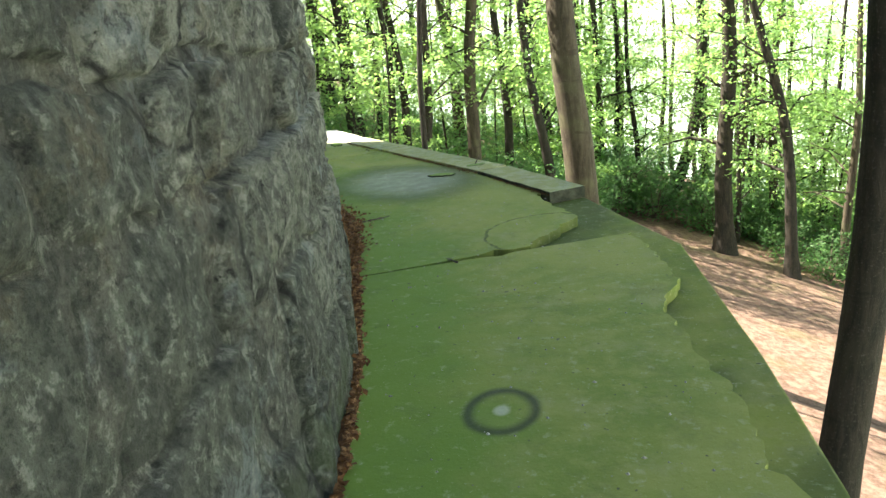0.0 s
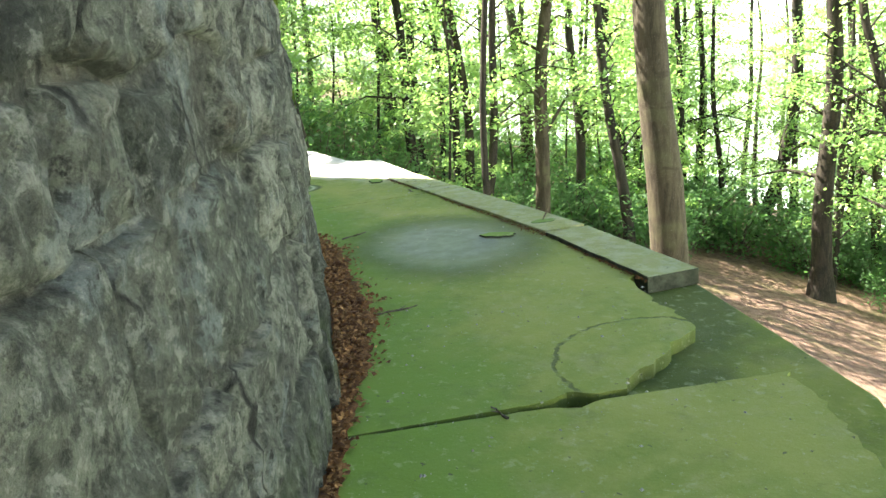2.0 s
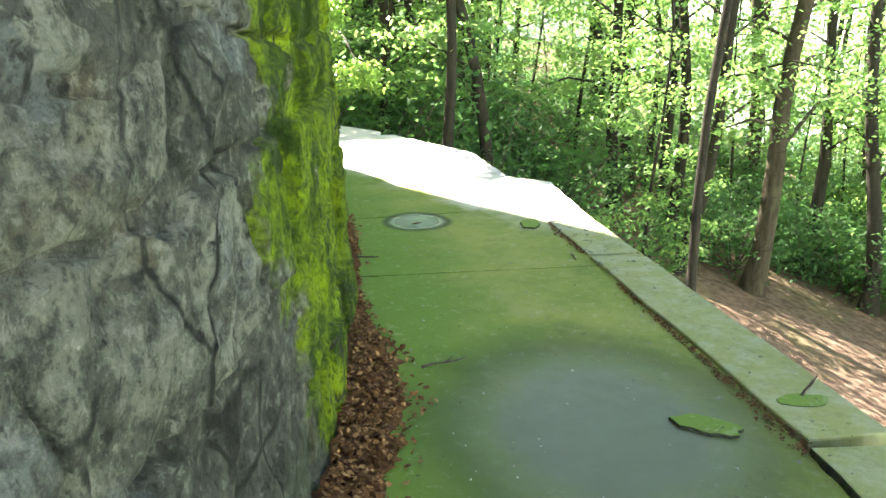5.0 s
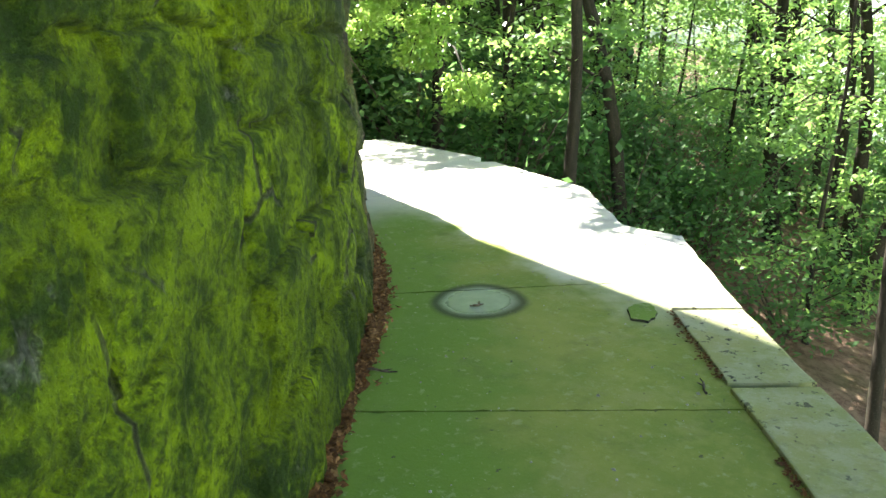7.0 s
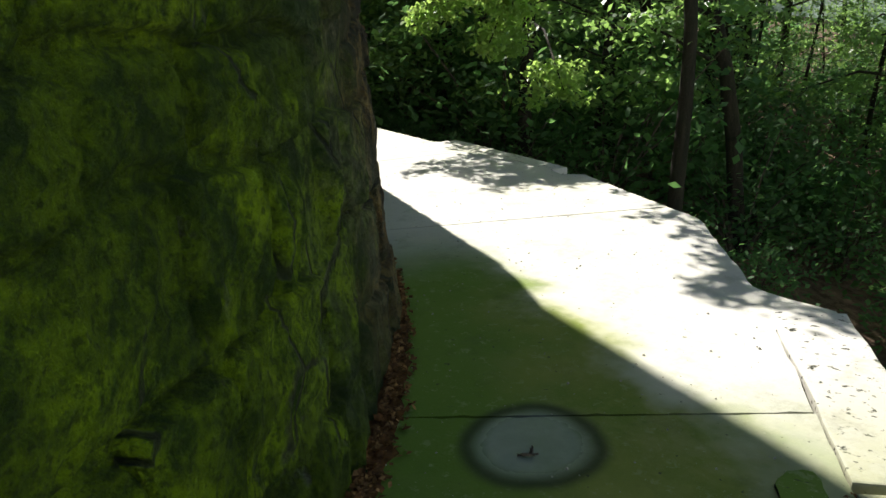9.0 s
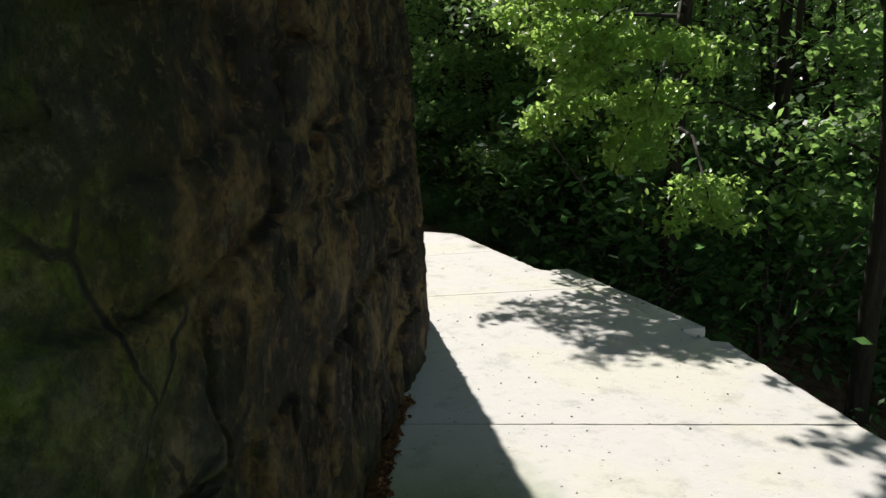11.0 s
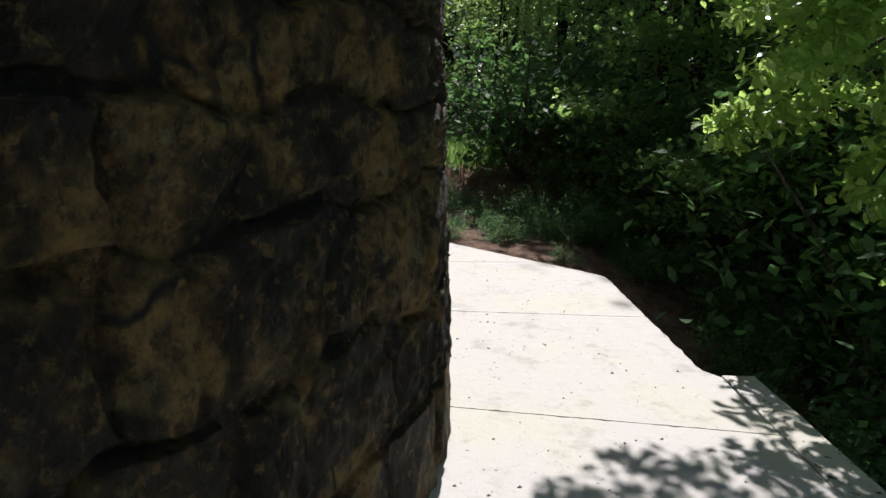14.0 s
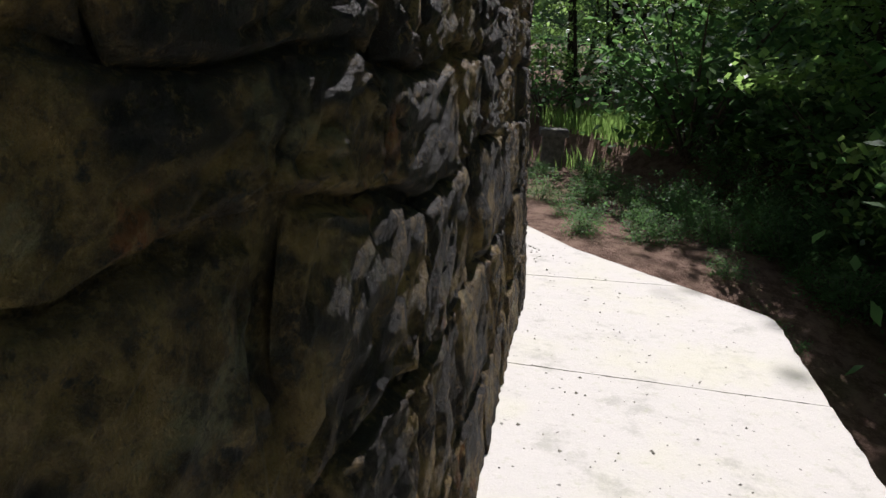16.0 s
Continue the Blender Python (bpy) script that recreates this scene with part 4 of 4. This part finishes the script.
        m = Matrix.Translation((x, y, ground_z(x, y) - 0.1)) @ Matrix.Rotation(r.uniform(0, 6.28), 4, "Z") @ Matrix.Scale(r.uniform(0.8, 1.7), 4)
        copy_thing(r.choice(kinds), m)


scatter_shrubs()


def build_backdrop():
    """Woods across the valley, painted on a glowing sheet."""
    verts, faces = [], []
    n = 120
    for i in range(n + 1):
        a = radians(-75 + 255 * i / n)
        d = 75 + 4 * noise.noise(Vector((i * 0.3, 0, 0)))
        for z in (-45, -5, 6, 16 + 5 * noise.noise(Vector((i * 0.25, 3, 1)))):
            verts.append((-2 + d * math.cos(a), 8 + d * math.sin(a), z))
    for i in range(n):
        for j in range(3):
            k = i * 4 + j
            faces.append((k, k + 4, k + 5, k + 1))
    ob = mesh_object("backdrop", verts, faces, glowing_haze_material())
    tagged(ob, "glowing backdrop painted as hazy sunlit woods across the valley", "distant woods", kind="structure")


build_backdrop()


# ---- loose things on the terrace ----
def build_litter():
    """Dry leaves and needles gathered along the wall's foot."""
    g = np.random.default_rng(3)
    n = 17000
    th = g.uniform(10, 62, n)
    def width(t):
        return 0.05 + 0.27 * np.exp(-((t - 29.0) / 4.5) ** 2) + 0.26 * np.exp(-((t - 36.0) / 3.2) ** 2) + 0.08 * np.exp(-((t - 48) / 6) ** 2)
    keep = g.uniform(0, 1, n) < 0.25 + 2.6 * (width(th) - 0.05)
    th = th[keep]
    w = width(th)
    f = np.minimum(np.abs(g.normal(0, 0.5, len(th))), 1.25)
    jag = np.array([0.75 + 0.55 * noise.noise(Vector((t * 2.2, 0, 1))) for t in th])
    out = f * w * jag
    z = 0.012 + 0.07 * np.clip(1 - f, 0, 1) * np.clip(w / 0.3, 0.2, 1) * g.uniform(0.2, 1, len(th))
    r = np.array([foot(t) for t in th]) + 0.0 + out
    a = np.radians(th)
    c = np.stack([CX + r * np.cos(a), CY + r * np.sin(a), z], 1)
    half = len(c) // 2
    ob = leaf_object("leaf_litter", c[:half], 0.04, 5, LITTER, None, 0.35)
    tagged(ob, "brown dry leaves piled along the wall's foot", "leaf litter", kind="stuff")
    ob = leaf_object("needle_litter", c[half:], 0.03, 6, LITTER_PALE, None, 0.5)
    tagged(ob, "pale brown dry needles piled along the wall's foot", "leaf litter", kind="stuff")
    verts, faces = [], []
    ts = np.arange(10, 62, 0.25)
    for t in ts:
        wd = float(width(t)) * (0.75 + 0.55 * noise.noise(Vector((t * 2.2, 0, 1))))
        for k in range(5):
            f = k / 4
            h = 0.055 * (1 - f) * min(1, wd / 0.25) * (0.8 + 0.4 * noise.noise(Vector((t * 3, f * 3, 2)))) + 0.003 - 0.004 * (f == 1)
            verts.append(polar(foot(t) - 0.05 + (wd + 0.05) * f * 0.95, t, h))
    faces = [(i * 5 + k, (i + 1) * 5 + k, (i + 1) * 5 + k + 1, i * 5 + k + 1) for i in range(len(ts) - 1) for k in range(4)]
    ob = mesh_object("humus", verts, faces, LITTER, None, True)
    tagged(ob, "dark brown humus bank along the wall's foot", "soil", kind="stuff")


build_litter()


def build_crumbs():
    """Small crumbs of stone and bark strewn over the terrace."""
    g = random.Random(13)
    verts, faces = [], []
    for _ in range(900):
        t = g.uniform(4, 96)
        f = g.random()
        inner, outer = foot(t) + 0.06, (outer_at(t) - Vector((CX, CY))).length - 0.4
        p = polar(inner + (outer - inner) * f, t)
        s = g.choice((0.003, 0.004, 0.006, 0.008)) * g.uniform(0.7, 1.3)
        k = len(verts)
        for dx, dy, dz in ((1, 0, 0), (0, 1, 0.1), (-1, 0.1, 0), (0.1, -1, 0), (0, 0, 1)):
            verts.append((p.x + dx * s * g.uniform(0.6, 1.4), p.y + dy * s * g.uniform(0.6, 1.4), 0.001 + dz * s * 0.9))
        faces += [(k, k + 1, k + 4), (k + 1, k + 2, k + 4), (k + 2, k + 3, k + 4), (k + 3, k, k + 4)]
    ob = mesh_object("crumbs", verts, faces, PEBBLE)
    tagged(ob, "small crumbs of stone strewn over the concrete", "gravel", kind="stuff")


build_crumbs()


def make_twig(x, y, z, length, turn, rise, label):
    verts, faces = [], []
    d = Vector((math.cos(turn) * math.cos(rise), math.sin(turn) * math.cos(rise), math.sin(rise)))
    s = Vector((-math.sin(turn), math.cos(turn), 0))
    pts = [d * (length * k / 4) + s * (0.04 * length * math.sin(k * 1.7)) for k in range(5)]
    tube([tuple(p) for p in pts], [0.007, 0.0065, 0.006, 0.005, 0.003], 5, verts, faces)
    fork = pts[2] + (d * 0.25 + s * 0.18) * length
    tube([tuple(pts[2]), tuple(fork)], [0.004, 0.0015], 4, verts, faces)
    ob = mesh_object("twig", verts, faces, TWIG, None, True)
    ob.location = (x, y, z)
    return tagged(ob, label, "twig")


make_twig(1.07, 4.86, 0.022, 0.11, 0.4, 1.1, "dark broken twig sticking up from the kerb")
make_twig(0.55, 2.62, 0.008, 0.24, 0.7, 0.03, "thin dead twig on the moss")
make_twig(-0.42, 4.22, 0.012, 0.22, 0.9, 0.08, "thin dead twig beside the litter")
make_twig(1.55, 1.55, 0.008, 0.12, 2.4, 0.02, "thin dead twig on the moss")
make_twig(-0.52, 6.12, 0.012, 0.13, 2.2, 0.02, "thin dead twig lying on the joint")
make_twig(-1.96, 6.27, 0.006, 0.075, 0.8, 0.1, "dark curled scrap of leaf in the damp ring")
make_twig(-1.93, 6.31, 0.006, 0.05, 2.3, 0.1, "dark curled scrap of leaf in the damp ring")
make_twig(-1.75, 5.35, 0.012, 0.16, 0.3, 0.1, "thin dead twig beside the litter")


def build_debris():
    """Dark crumbs and leaf scraps in the seam behind the kerb."""
    g = np.random.default_rng(29)
    n = 1500
    f = g.uniform(0, 1, n)
    x = np.interp(f, (0, 0.29, 0.79, 1), (1.98, 1.16, -0.46, -1.08)) + g.normal(0, 0.012, n) * (1 + 2.2 * np.exp(-((f - 0.33) / 0.06) ** 2) + 2.0 * np.exp(-((f - 0.93) / 0.05) ** 2))
    y = np.interp(f, (0, 0.29, 0.79, 1), (3.36, 4.44, 6.21, 6.90)) + g.normal(0, 0.014, n)
    keep = np.array([noise.noise(Vector((v * 6.0, 0, 3))) > -0.12 for v in f])
    ob = leaf_object("seam_debris", np.stack([x, y, np.full(n, 0.008)], 1)[keep], 0.02, 30, LITTER, None, 0.3)
    tagged(ob, "dark leaf scraps and grit in the seam behind the kerb", "debris", kind="stuff")


build_debris()


def make_flake(x, y, z, size, seed, label):
    """A flat flake of broken concrete."""
    r = random.Random(seed)
    outline = []
    for k in range(19):
        a = 2 * math.pi * k / 19
        rr = size * (1.0 + 0.12 * math.sin(2 * a + seed) + r.uniform(-0.16, 0.12))
        outline.append((rr * math.cos(a), 0.62 * rr * math.sin(a)))
    # dark sides paint the shade under the flake's edge
    ob = prism("flake", outline, 0.013, 0.0, CONCRETE, None, 0.004, SHADE_SIDE)
    ob.matrix_world = Matrix.Translation((x, y, z)) @ Matrix.Rotation(r.uniform(0, 3), 4, "Z")
    return tagged(ob, label, "concrete flake")


make_flake(0.80, 4.42, 0.002, 0.12, 1, "mossy flake of broken concrete beside the kerb")
make_flake(1.08, 4.82, 0.013, 0.10, 2, "mossy flake of broken concrete on the kerb")
make_flake(-1.2, 6.78, 0.002, 0.13, 3, "mossy flake of broken concrete at the kerb's end")


def make_pillar(x, y):
    """A low stone pillar with a jutting cap, at the far end of the terrace."""
    pillar = new("stone_pillar")
    z = ground_z(x, y) - 0.1
    pillar.location = (x, y, z)
    prism("shaft", [(-0.2, -0.2), (0.2, -0.2), (0.2, 0.2), (-0.2, 0.2)], 0.37 - z - 0.14, 0.0, SLATE, pillar, 0.02)
    prism("cap", [(-0.27, -0.27), (0.27, -0.27), (0.27, 0.27), (-0.27, 0.27)], 0.37 - z, 0.37 - z - 0.138, SLATE, pillar, 0.03)
    return tagged(pillar, "low weathered stone pillar with a jutting cap", "pillar")


make_pillar(-20.28, 10.03)


def build_grass():
    """Tall grass in the sun behind the pillar."""
    g = np.random.default_rng(17)
    verts, faces = [], []
    for _ in range(2500):
        x, y = -21.62 + g.normal(0, 0.9), 11.40 + g.normal(0, 0.75)
        z, h, a = ground_z(x, y) - 0.02, g.uniform(0.2, 0.5), g.uniform(0, 6.28)
        dx, dy = math.cos(a) * 0.012, math.sin(a) * 0.012
        bx, by = g.normal(0, 0.12) * h, g.normal(0, 0.12) * h
        k = len(verts)
        verts += [(x - dx, y - dy, z), (x + dx, y + dy, z), (x + dx * 0.6 + bx * 0.4, y + dy * 0.6 + by * 0.4, z + h * 0.6), (x + bx, y + by, z + h)]
        faces += [(k, k + 1, k + 2), (k, k + 2, k + 3)]
    ob = mesh_object("grass", verts, faces, LEAF_A)
    tagged(ob, "tall light green grass in the sun", "grass", kind="stuff")


build_grass()
build_stones(TOWER)
